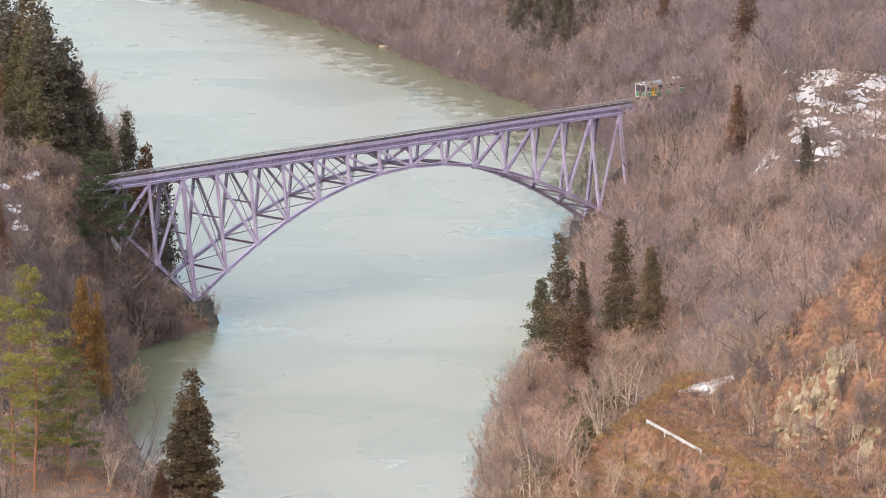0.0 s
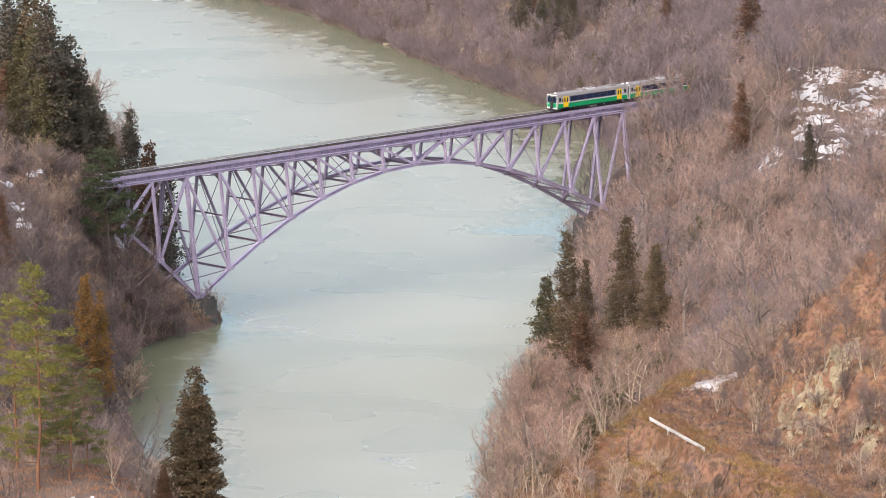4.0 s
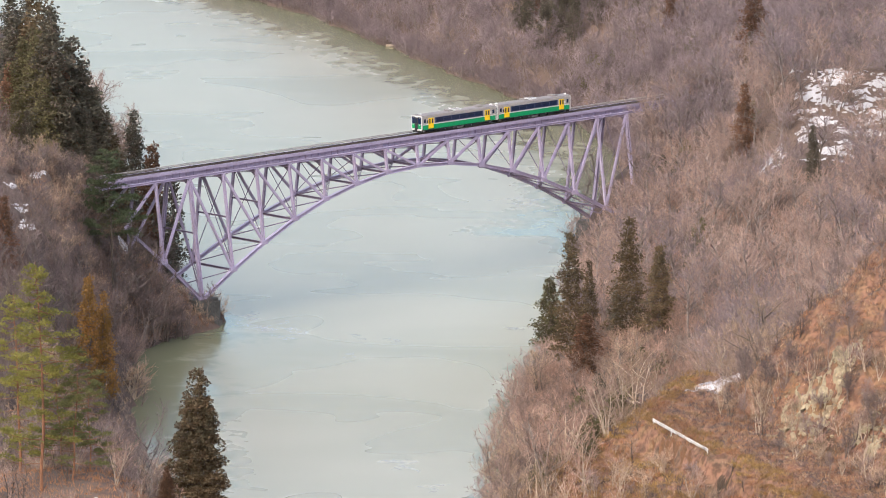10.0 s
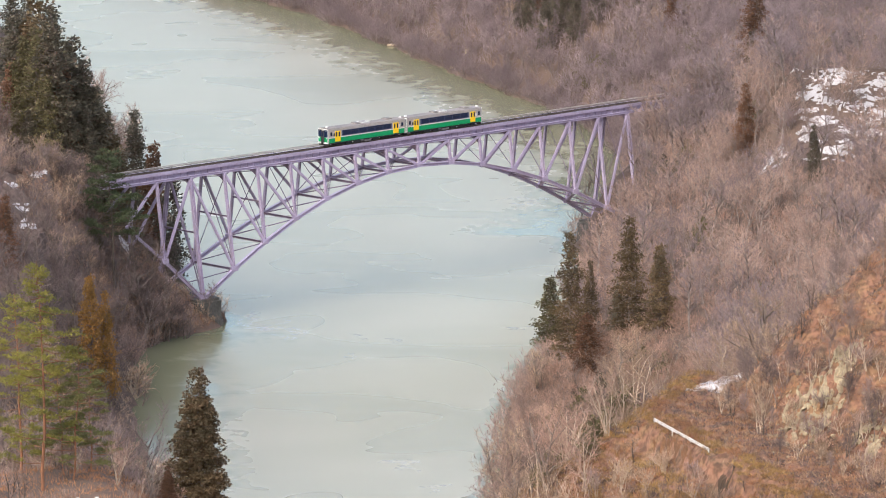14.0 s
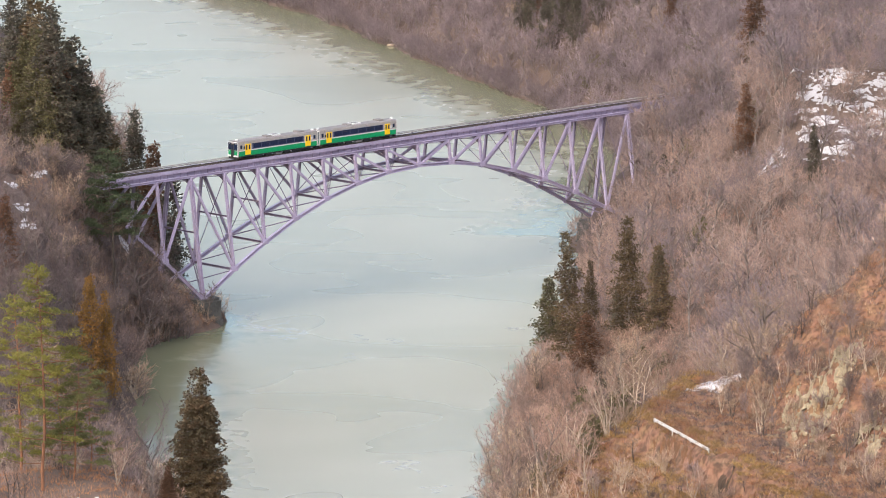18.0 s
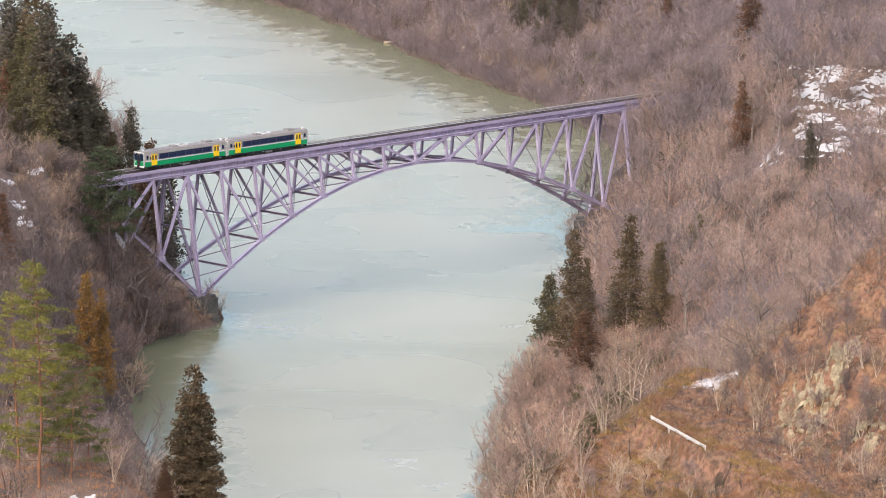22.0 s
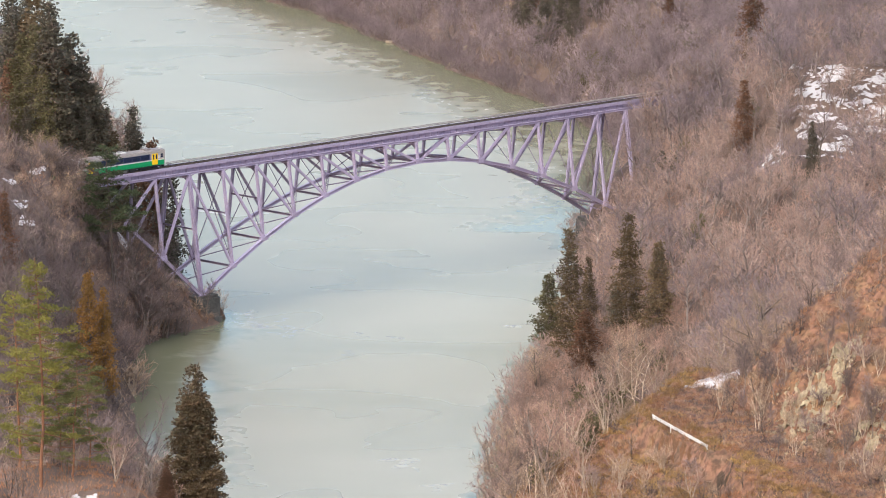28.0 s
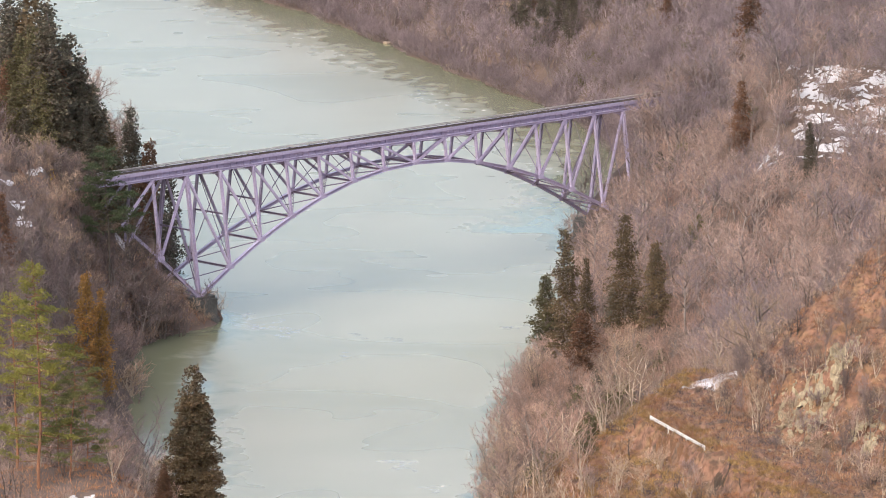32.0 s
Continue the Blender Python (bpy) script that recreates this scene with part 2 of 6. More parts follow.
# ---- mesh helpers ----
class Build:
    """Collects vertices and faces of one mesh."""

    def __init__(self):
        self.v, self.f = [], []

    def box(self, size, at=(0, 0, 0), turn=None, bevel=0.0):
        """A box; with bevel its upright edges are cut back."""
        sx, sy, sz = (s / 2 for s in size)
        c = bevel
        ring = [(-sx, -sy), (sx, -sy), (sx, sy), (-sx, sy)] if not c else [
            (-sx + c, -sy), (sx - c, -sy), (sx, -sy + c), (sx, sy - c), (sx - c, sy), (-sx + c, sy), (-sx, sy - c), (-sx, -sy + c)]
        pts = [Vector((x, y, z)) for z in (-sz, sz) for x, y in ring]
        self.add(pts, [at, turn], len(ring))
        return self

    def add(self, pts, place, k):
        at, turn = place
        o = len(self.v)
        for p in pts:
            p = turn @ p if turn is not None else p
            self.v.append((p[0] + at[0], p[1] + at[1], p[2] + at[2]))
        self.f.append(tuple(o + i for i in reversed(range(k))))
        self.f.append(tuple(o + k + i for i in range(k)))
        for i in range(k):
            j = (i + 1) % k
            self.f.append((o + i, o + j, o + k + j, o + k + i))

    def beam(self, a, b, w, h, up=(0, 0, 1)):
        """A bar from a to b, w across and h along up."""
        a, b = Vector(a), Vector(b)
        d = (b - a)
        length = d.length
        d.normalize()
        side = d.cross(Vector(up))
        if side.length < 1e-4:
            side = d.cross(Vector((1, 0, 0)))
        side.normalize()
        top = side.cross(d)
        o = len(self.v)
        for p in (a, b):
            for s, u in ((-1, -1), (1, -1), (1, 1), (-1, 1)):
                q = p + side * (s * w / 2) + top * (u * h / 2)
                self.v.append(tuple(q))
        self.f += [(o, o + 1, o + 2, o + 3), (o + 7, o + 6, o + 5, o + 4)]
        for i in range(4):
            j = (i + 1) % 4
            self.f.append((o + i, o + 4 + i, o + 4 + j, o + j))
        return self

    def ibeam(self, a, b, w, h, up=(0, 0, 1), t=0.06):
        """A rolled section: two flanges and a web."""
        a, b = Vector(a), Vector(b)
        d = (b - a).normalized()
        side = d.cross(Vector(up))
        if side.length < 1e-4:
            side = d.cross(Vector((1, 0, 0)))
        side.normalize()
        top = side.cross(d)
        self.beam(a + top * (h / 2 - t / 2), b + top * (h / 2 - t / 2), w, t, up)
        self.beam(a - top * (h / 2 - t / 2), b - top * (h / 2 - t / 2), w, t, up)
        self.beam(a, b, t, h - 2 * t, up)
        return self

    def tube(self, pts, radii, sides=5):
        """A tapered limb along points."""
        o = len(self.v)
        pts = [Vector(p) for p in pts]
        for i, (p, r) in enumerate(zip(pts, radii)):
            d = (pts[min(i + 1, len(pts) - 1)] - pts[max(i - 1, 0)]).normalized()
            e = d.cross(Vector((0.3, 1, 0.1))).normalized()
            g = d.cross(e)
            for k in range(sides):
                w = 2 * math.pi * k / sides
                q = p + e * (r * math.cos(w)) + g * (r * math.sin(w))
                self.v.append(tuple(q))
        for i in range(len(pts) - 1):
            for k in range(sides):
                j = (k + 1) % sides
                self.f.append((o + i * sides + k, o + i * sides + j, o + (i + 1) * sides + j, o + (i + 1) * sides + k))
        self.f.append(tuple(o + k for k in reversed(range(sides))))
        self.f.append(tuple(o + (len(pts) - 1) * sides + k for k in range(sides)))
        return self

    def mesh(self, name):
        m = bpy.data.meshes.new(name)
        m.from_pydata(self.v, [], self.f)
        m.update()
        return m


def part(name, built, mat, parent=None, label="", at=None):
    """One mesh object under a thing or under a part."""
    data = built.mesh(name) if isinstance(built, Build) else built
    if not data.materials:
        data.materials.append(mat)
    ob = new(name, data)
    ob.parent = parent
    if at is not None:
        ob.matrix_basis = at
    if label:
        ob["label"] = label
    return ob


def thing(name, label, category, at=None, group="", kind=""):
    ob = new(name)
    if at is not None:
        ob.matrix_basis = at
    return tagged(ob, label, category, group, kind)


# ---- the valley ----
TURN = radians(43.752)
SIZE = 1.0108  # the bridge's panels are 8.09 m long
MIDSPAN = Vector((-0.078, 10.19, 26.93))  # under the girders, above the water
BRIDGE = Matrix.Translation(MIDSPAN) @ Matrix.Rotation(TURN, 4, "Z") @ Matrix.Scale(SIZE, 4) @ Matrix.Translation((-56, 0, 0))
RIGHT_BANK = ((-1200, 60), (-700, 25), (-420, 6), (-300, 12), (-230, 13), (-180, 14), (-143, 16), (-100, 19), (-70, 23), (-27, 31), (18, 34.2), (34, 32.6), (54, 31.4), (66, 35), (85, 42), (140, 48), (190, 43), (235, 32), (292, 11), (344, -6), (406, -27), (436, -42), (520, -85), (800, -260), (1500, -800))
LEFT_BANK = ((-1200, -60), (-700, -45), (-420, -32), (-300, -36), (-200, -42), (-140, -43.6), (-100, -45.2), (-80, -46.4), (-60, -47.6), (-55, -47), (-50.5, -45.3), (-44, -40.6), (-37.6, -36.0), (-34.5, -33.8), (-32.5, -32.2), (-30, -32.3), (-28, -33.2), (-25, -36), (-18, -41), (0, -45), (30, -49), (60, -56), (150, -68), (250, -85), (314, -100), (436, -135), (520, -175), (800, -360), (1500, -900))


def along_line(x, y):
    """Places along and across the railway, in the bridge's own measure."""
    c, s = math.cos(TURN) / SIZE, math.sin(TURN) / SIZE
    return c * (x - MIDSPAN.x) + s * (y - MIDSPAN.y) + 56, -s * (x - MIDSPAN.x) + c * (y - MIDSPAN.y)


def bank_line(table):
    ys = np.concatenate([np.arange(-1200, -460, 12.0), np.arange(-460, 520, 1.5), np.arange(520, 1500, 15.0)])
    t = np.array(table, float)
    xs = np.interp(ys, t[:, 0], t[:, 1])
    k = np.hanning(9)
    xs[8:-8] = np.convolve(xs, k / k.sum(), "same")[8:-8]
    xs = xs + 0.7 * np.sin(ys / 5.3) + 0.5 * np.sin(ys / 2.1 + 1)
    return xs, ys


R_LINE, L_LINE = bank_line(RIGHT_BANK), bank_line(LEFT_BANK)


def waves(x, y, size, seed):
    """Smooth relief between -1 and 1 from a few crossed waves."""
    rng = np.random.default_rng(seed)
    s = np.zeros_like(x)
    for k in range(7):
        w = rng.uniform(0, 2 * math.pi)
        f = 2 * math.pi / size * rng.uniform(0.6, 1.9)
        s += np.sin((x * math.cos(w) + y * math.sin(w)) * f + rng.uniform(0, 6.28) + 0.8 * np.sin((x * math.sin(w) - y * math.cos(w)) * f * 0.7))
    return s / 4.0


def shore_distance(x, y, line):
    out = np.full(x.shape, 1e9)
    lx, ly = line
    fx, fy, fo = x.ravel(), y.ravel(), out.ravel()
    for i in range(0, len(fx), 4000):
        d = (fx[i:i + 4000, None] - lx[None]) ** 2 + (fy[i:i + 4000, None] - ly[None]) ** 2
        fo[i:i + 4000] = np.sqrt(d.min(1))
    return fo.reshape(x.shape)


LEDGES = []  # place and level of the small ledges of the left bank


def height(x, y, fine=True):
    """The lie of the land above the river."""
    x, y = np.atleast_1d(np.asarray(x, float)), np.atleast_1d(np.asarray(y, float))
    right, left = np.interp(y, R_LINE[1], R_LINE[0]), np.interp(y, L_LINE[1], L_LINE[0])
    a, b = shore_distance(x, y, R_LINE), shore_distance(x, y, L_LINE)
    far = np.clip((y - 150) / 250, 0, 1)
    low = 1.05 - 0.47 * np.clip(1.6 - np.abs(y + 150) / 75, 0, 1)
    a = a * np.clip(a / 5, 0.3, 1)
    hr = np.minimum(low * a, 30) + (0.55 - 0.1 * far) * np.clip(a - 30 / low + 1, 0, 150) + 0.25 * np.clip(a - 179, 0, 600)
    steep = np.clip(1 - np.abs(y + 75) / 110, 0, 1) ** 0.5
    hl = np.minimum((1.3 + 0.75 * steep) * b, 31) + 0.55 * np.clip(b - 24 + 8 * steep, 0, 150) + 0.25 * np.clip(b - 174, 0, 600)
    rough_r, rough_l = np.clip(a / 12, 0, 1), np.clip(b / 12, 0, 1)
    h = np.where(x > right, hr + rough_r * 3.0 * waves(x, y, 38, 3), np.where(x < left, hl + rough_l * 2.2 * waves(x, y, 34, 5), -np.minimum(np.minimum(a, b) * 0.4, 3.0)))
    h = np.where((y > 40) & (x > 0), np.minimum(h, np.maximum(66 - 0.1263 * y, 9) + 0.04 * np.clip(x - 40, 0, 500)), h)
    low = np.clip(1 - (y - 470) / 220, 0.1, 1)
    h = np.where(h > 0, np.minimum(h * low, np.where(y > 470, 12 + 120 * low, 999)), h)
    # a field under old snow on the hillside by the bridge, sloping towards the lookout
    field = 35.0 + 0.4 * np.clip(y + 68, -20, 31) - 0.12 * np.clip(y + 37, 0, 60)
    on_field = np.clip((x - 61) / 9, 0, 1) * np.clip((y + 84) / 14, 0, 1) * np.clip((-14 - y) / 20, 0, 1)
    h = h + on_field ** 0.8 * (field - h)
    # spur of the near hillside with its road cut
    edge = 29.4 + np.where(y < -384, -0.364, 0.3) * (y + 384)
    shelf = 57.0 + 0.02 * (x - edge)
    shelf = shelf - 1.5 * np.clip((edge - 1.2 - x) / 0.6, 0, 1) * np.clip((-386 - y) / 3, 0, 1)
    shelf = shelf - (0.68 + 0.008 * np.clip(y + 384, 0, 60)) * np.clip(edge - x, 0, 200)
    shelf = shelf - 0.55 * np.clip(y + 362, 0, 300)
    cut = 57.0 + 1.02 * (x - 40) + 0.38 * np.minimum(y + 384, 0)
    cut = np.minimum(cut, 78 + 0.5 * (x - 60)) + 1.5 * waves(x, y, 13, 8) + 0.9 * np.abs(waves(x, y, 5.5, 9)) - 0.95 * np.clip(y + 374, 0, 400)
    spur = np.maximum(shelf, cut)
    spur = spur - 0.9 * np.clip(-470 - y, 0, 300)
    h = np.where(x > 0, np.maximum(h, np.minimum(spur, 260)), h)
    # wooded knoll of the near left hillside
    knoll = 69 - 0.42 * np.clip(y + 470, 0, 900) - 0.75 * np.clip(x + 25, 0, 300) + 0.12 * np.clip(-25 - x, 0, 100) - 0.3 * np.clip(-500 - y, 0, 500)
    knoll = knoll + 1.0 * waves(x, y, 22, 11)
    h = np.where(x < -2, np.maximum(h, knoll), h)
    # the lookout hill
    look_out = 172.0 - 0.62 * np.hypot(x - 7, np.clip(y + 941, 0, 5000)) - 0.1 * np.clip(-y - 944, 0, 2000)
    h = np.maximum(h, np.where(y < -600, look_out, -50))
    # the line's cuttings and shelves at both ends of the bridge
    u, w = along_line(x, y)
    cut_level = 28.04 + 0.9 * np.clip(np.abs(w) - 4.5, 0, 40)
    on_line = ((u < -12) & (u > -120)) | ((u > 124) & (u < 210))
    h = np.where(on_line, np.minimum(h, cut_level), h)
    on_bridge = (u >= -12) & (u <= 124) & (np.abs(w) < 9)
    h = np.where(on_bridge, np.minimum(h, 24.4), h)
    pier_foot = (u > -24) & ((u < 6) | ((u < 45) & (w > 0) & (w < 40)))
    h = np.where(pier_foot, np.minimum(h, 4.2 + 1.15 * np.clip(-3 - u, 0, 40) + np.where(w < 0, 1.2, 0.3) * np.clip(np.abs(w) - 8.5, 0, 40)), h)
    h = np.where((u > -3.2) & (u < 14) & (w < -6) & (w > -24), np.minimum(h, np.clip(3.6 - 0.62 * (u + 3.2), -1.5, 9) + 0.25 * np.clip(-10 - w, 0, 9)), h)
    h = h + np.where((x > 5) & (y < -350) & (y > -480), 0.22 * waves(x, y, 2.3, 27), 0)
    # small ledges of the steep left bank
    for px, py, level in LEDGES:
        flat = np.clip(1.9 - np.abs(x - px) / 1.5, 0, 1) * np.clip(1.9 - np.abs(y - py) / 2.0, 0, 1)
        h = h + flat * (level + 0.3 * (y - py) + 0.12 * (h - level) - h)
    notch = np.clip((-405.11 - y) / 0.6, 0, 1) * np.clip((y - -412.41) / 4, 0, 1) * np.clip((1.7 - np.abs(x - 36.57)) / 0.5, 0, 1)
    h = h - 1.7 * notch
    if fine:
        h = h + np.where(h > 0.3, 0.35 * waves(x, y, 6, 21) * np.clip(h / 3, 0, 1), 0)
    return h


def ground_z(x, y):
    return float(height(x, y)[0])


SNOW_GAPS = ((-67.6, -76), (-64.4, -91), (-63.6, -65), (-62.2, -106), (-61.6, -53))  # snow lies under the open spots of the steep bank
LEDGES += [(x, y, ground_z(x, y)) for x, y in SNOW_GAPS]


def valley():
    xs = np.concatenate([np.geomspace(2600, 150, 22) * -1, np.arange(-140, -71, 1.9), np.arange(-71, -28, 0.7), np.arange(-28, 12, 2.2), np.arange(12, 66, 0.7), np.arange(66, 126, 1.75), np.geomspace(132, 2600, 22)])
    ys = np.concatenate([-np.geomspace(2600, 560, 16), np.arange(-550, -440, 2.2), np.arange(-440, -350, 0.7), np.arange(-350, -110, 2.4), np.arange(-110, -22, 0.7), np.arange(-22, 480, 2.4), np.geomspace(490, 3600, 26)])
    gx, gy = np.meshgrid(xs, ys)
    gz = height(gx, gy)
    ny, nx = gx.shape
    m = bpy.data.meshes.new("ground")
    verts = np.stack([gx, gy, gz], -1).reshape(-1, 3)
    i = np.arange(nx * ny).reshape(ny, nx)
    quads = np.stack([i[:-1, :-1], i[:-1, 1:], i[1:, 1:], i[1:, :-1]], -1).reshape(-1, 4)
    m.from_pydata(verts.tolist(), [], quads.tolist())
    m.materials.append(M_GROUND)
    m.shade_smooth()
    tagged(new("ground", m), "steep wooded valley sides covered in brown leaf litter", "ground", kind="structure")
    xs = np.concatenate([(-1300, -600, -300, -190), np.arange(-140, 84, 2.4), (130, 300, 600, 1300)])
    ys = np.concatenate([(-1800, -1000, -600), np.arange(-460, 520, 4.0), (640, 900, 1400, 2400)])
    gx, gy = np.meshgrid(xs, ys)
    i = np.arange(gx.size).reshape(gx.shape)
    w = bpy.data.meshes.new("water")
    w.from_pydata(np.stack([gx, gy, 0 * gx], -1).reshape(-1, 3).tolist(), [], np.stack([i[:-1, :-1], i[:-1, 1:], i[1:, 1:], i[1:, :-1]], -1).reshape(-1, 4).tolist())
    # how far the banks keep the wind off and carry their painted reflection
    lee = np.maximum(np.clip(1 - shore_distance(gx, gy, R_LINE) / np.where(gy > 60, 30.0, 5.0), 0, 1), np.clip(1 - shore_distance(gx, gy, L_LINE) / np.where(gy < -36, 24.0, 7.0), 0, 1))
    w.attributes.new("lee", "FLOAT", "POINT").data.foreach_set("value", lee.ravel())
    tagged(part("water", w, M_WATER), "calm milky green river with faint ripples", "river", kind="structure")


valley()


# ---- the bridge ----
def depth(k):
    """How far the arch's lower chord lies under the girders at panel point k."""
    u = abs(k - 7) / 7
    return 3.85 + 19.56 * u ** 2 - 1.71 * u ** 4


def half(z):
    """Half the distance between the leaning trusses, z under the girders."""
    return 3.0 + 0.1446 * z


def node(k, side, low):
    if 0 <= k <= 14:
        z = depth(k) if low else 0.0
    else:
        z = {-1: 14.0, -2: 7.0, 15: 9.0, 16: 5.0}[k] if low else 0.0
    return Vector((8.0 * k, side * half(z), -z))


def lattice(b, a, c, w, up):
    """A laced strut: two flats joined by zigzag lacing."""
    a, c = Vector(a), Vector(c)
    d = (c - a).normalized()
    s = d.cross(Vector(up)).normalized()
    n = max(4, int((c - a).length / 0.7))
    for e in (-1, 1):
        b.beam(a + s * e * w / 2, c + s * e * w / 2, 0.10, 0.14, up)
    for i in range(n):
        p, q = a.lerp(c, i / n), a.lerp(c, (i + 1) / n)
        e = 1 if i % 2 else -1
        b.beam(p + s * e * w / 2, q - s * e * w / 2, 0.07, 0.05, up)


def bridge():
    br = thing("arch_bridge", "lilac-painted steel truss arch railway bridge spanning the river", "bridge", BRIDGE)
    ends = (-26.0, 150.0)
    bays = [ends[0], -16.0, -8.0] + [8.0 * k for k in range(15)] + [120.0, 128.0, 136.0, ends[1]]
    for side in (-1, 1):
        for x0, x1 in zip(bays, bays[1:]):
            g = Build()
            y = side * 2.15
            g.beam((x0 + 0.01, y, 0.62), (x1 - 0.01, y, 0.62), 0.05, 1.16)
            g.beam((x0 + 0.01, y, 1.215), (x1 - 0.01, y, 1.215), 0.42, 0.06)
            g.beam((x0 + 0.01, y, 0.03), (x1 - 0.01, y, 0.03), 0.42, 0.06)
            n = max(3, int((x1 - x0) / 1.6))
            for i in range(n + 1):
                x = x0 + 0.1 + (x1 - x0 - 0.2) * i / n
                g.box((0.05, 0.3, 1.12), (x, y, 0.62))
            part("deck_girder", g, M_LILAC, br)
    # the trusses
    for side in (-1, 1):
        for k in range(-1, 15):
            a, c = node(k, side, 0), node(k, side, 1)
            v = Build()
            big = 0.62 if k in (0, 14) else 0.42
            lean = Vector((0, c.y - a.y, c.z - a.z)).normalized()
            out = Vector((0, -lean.z, lean.y))
            v.ibeam(a, c, 0.5 if big < 0.5 else 0.62, big, (1, 0, 0), 0.09)
            part("vertical", v, M_LILAC, br)
            gp = Build()
            gp.beam(c + Vector((-0.75, 0, 0.1)), c + Vector((0.75, 0, 0.1)), 0.5, 0.85, -lean)
            part("gusset", gp, M_LILAC, br)
        for k in range(-1, 14):
            a, c = node(k, side, 1), node(k + 1, side, 1)
            ch = Build()
            ch.ibeam(a, c, 0.6, 0.6, (0, 0, 1), 0.12)
            part("lower_chord", ch, M_LILAC, br)
            t = Build()
            ta, tc = node(k, side, 0) + Vector((0.02, 0, 0.24)), node(k + 1, side, 0) + Vector((-0.02, 0, 0.24))
            t.ibeam(ta, tc, 0.4, 0.42, (0, 0, 1), 0.08)
            part("upper_chord", t, M_LILAC, br)
            if 0 <= k < 7:
                d0, d1 = node(k, side, 0), node(k + 1, side, 1)
            elif 7 <= k < 14:
                d0, d1 = node(k, side, 1), node(k + 1, side, 0)
            elif k == -1:
                d0, d1 = node(0, side, 0), node(-1, side, 1)
            else:
                d0, d1 = node(14, side, 0), node(15, side, 1)
            d = Build()
            d.ibeam(d0, d1, 0.42, 0.36, (0, 1, 0), 0.08)
            part("diagonal", d, M_LILAC, br)
        for k, e in ((-1, -2), (15, 16)):
            if k == 15:
                d = Build()
                d.ibeam(node(14, side, 0) + Vector((0, 0, 0.24)), Vector((8.0 * e, side * 3.0, 0.24)), 0.4, 0.42, (0, 0, 1), 0.08)
                part("upper_chord", d, M_LILAC, br)
                continue
            d = Build()
            d.ibeam(node(k, side, 0), node(e, side, 1), 0.42, 0.36, (0, 1, 0), 0.08)
            part("diagonal", d, M_LILAC, br)
            d = Build()
            d.ibeam(node(k, side, 1), node(e, side, 1), 0.5, 0.5, (0, 0, 1), 0.1)
            part("lower_chord", d, M_LILAC, br)
            d = Build()
            d.ibeam(node(k, side, 0) + Vector((0, 0, 0.24)), Vector((8.0 * e, side * 3.0, 0.24)), 0.4, 0.42, (0, 0, 1), 0.08)
            part("upper_chord", d, M_LILAC, br)
    # across from truss to truss
    for k in range(-1, 15):
        a, c = node(k, -1, 0), node(k, 1, 0)
        f = Build()
        f.ibeam(a + Vector((0, 0, -0.3)), c + Vector((0, 0, -0.3)), 0.36, 0.62, (0, 0, 1), 0.07)
        for side in (-1, 1):
            e = node(k, side, 0)
            x = 8.0 * k
            o = len(f.v)
            for dx in (-0.05, 0.05):
                f.v += [(x + dx, e.y, -0.66), (x + dx, e.y, -1.55), (x + dx, e.y - side * 1.5, -0.66)]
            f.f += [(o, o + 1, o + 2), (o + 5, o + 4, o + 3), (o, o + 3, o + 4, o + 1), (o + 1, o + 4, o + 5, o + 2), (o + 2, o + 5, o + 3, o)]
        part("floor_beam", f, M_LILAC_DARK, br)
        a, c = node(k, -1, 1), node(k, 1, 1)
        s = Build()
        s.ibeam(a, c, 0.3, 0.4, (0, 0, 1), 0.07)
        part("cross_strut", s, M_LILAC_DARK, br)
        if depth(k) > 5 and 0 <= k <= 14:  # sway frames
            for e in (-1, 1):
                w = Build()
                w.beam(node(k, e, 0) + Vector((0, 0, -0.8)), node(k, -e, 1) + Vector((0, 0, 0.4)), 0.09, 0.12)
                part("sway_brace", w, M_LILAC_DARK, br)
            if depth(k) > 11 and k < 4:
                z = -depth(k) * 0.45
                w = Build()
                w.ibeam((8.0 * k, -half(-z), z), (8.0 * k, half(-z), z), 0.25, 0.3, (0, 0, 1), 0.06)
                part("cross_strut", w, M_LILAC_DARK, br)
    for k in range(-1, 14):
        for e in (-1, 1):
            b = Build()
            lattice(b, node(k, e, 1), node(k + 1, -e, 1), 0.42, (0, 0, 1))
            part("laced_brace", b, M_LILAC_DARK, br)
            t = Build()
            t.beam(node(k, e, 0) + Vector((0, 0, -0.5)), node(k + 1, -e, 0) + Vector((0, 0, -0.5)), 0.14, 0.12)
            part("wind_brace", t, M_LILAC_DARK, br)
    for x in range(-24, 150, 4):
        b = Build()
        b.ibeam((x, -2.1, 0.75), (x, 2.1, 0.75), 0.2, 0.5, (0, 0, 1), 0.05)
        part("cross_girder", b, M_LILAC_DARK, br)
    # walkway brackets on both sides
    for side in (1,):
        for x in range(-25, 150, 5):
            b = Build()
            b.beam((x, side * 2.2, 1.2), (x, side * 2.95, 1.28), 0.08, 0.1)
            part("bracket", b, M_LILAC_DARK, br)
    return br


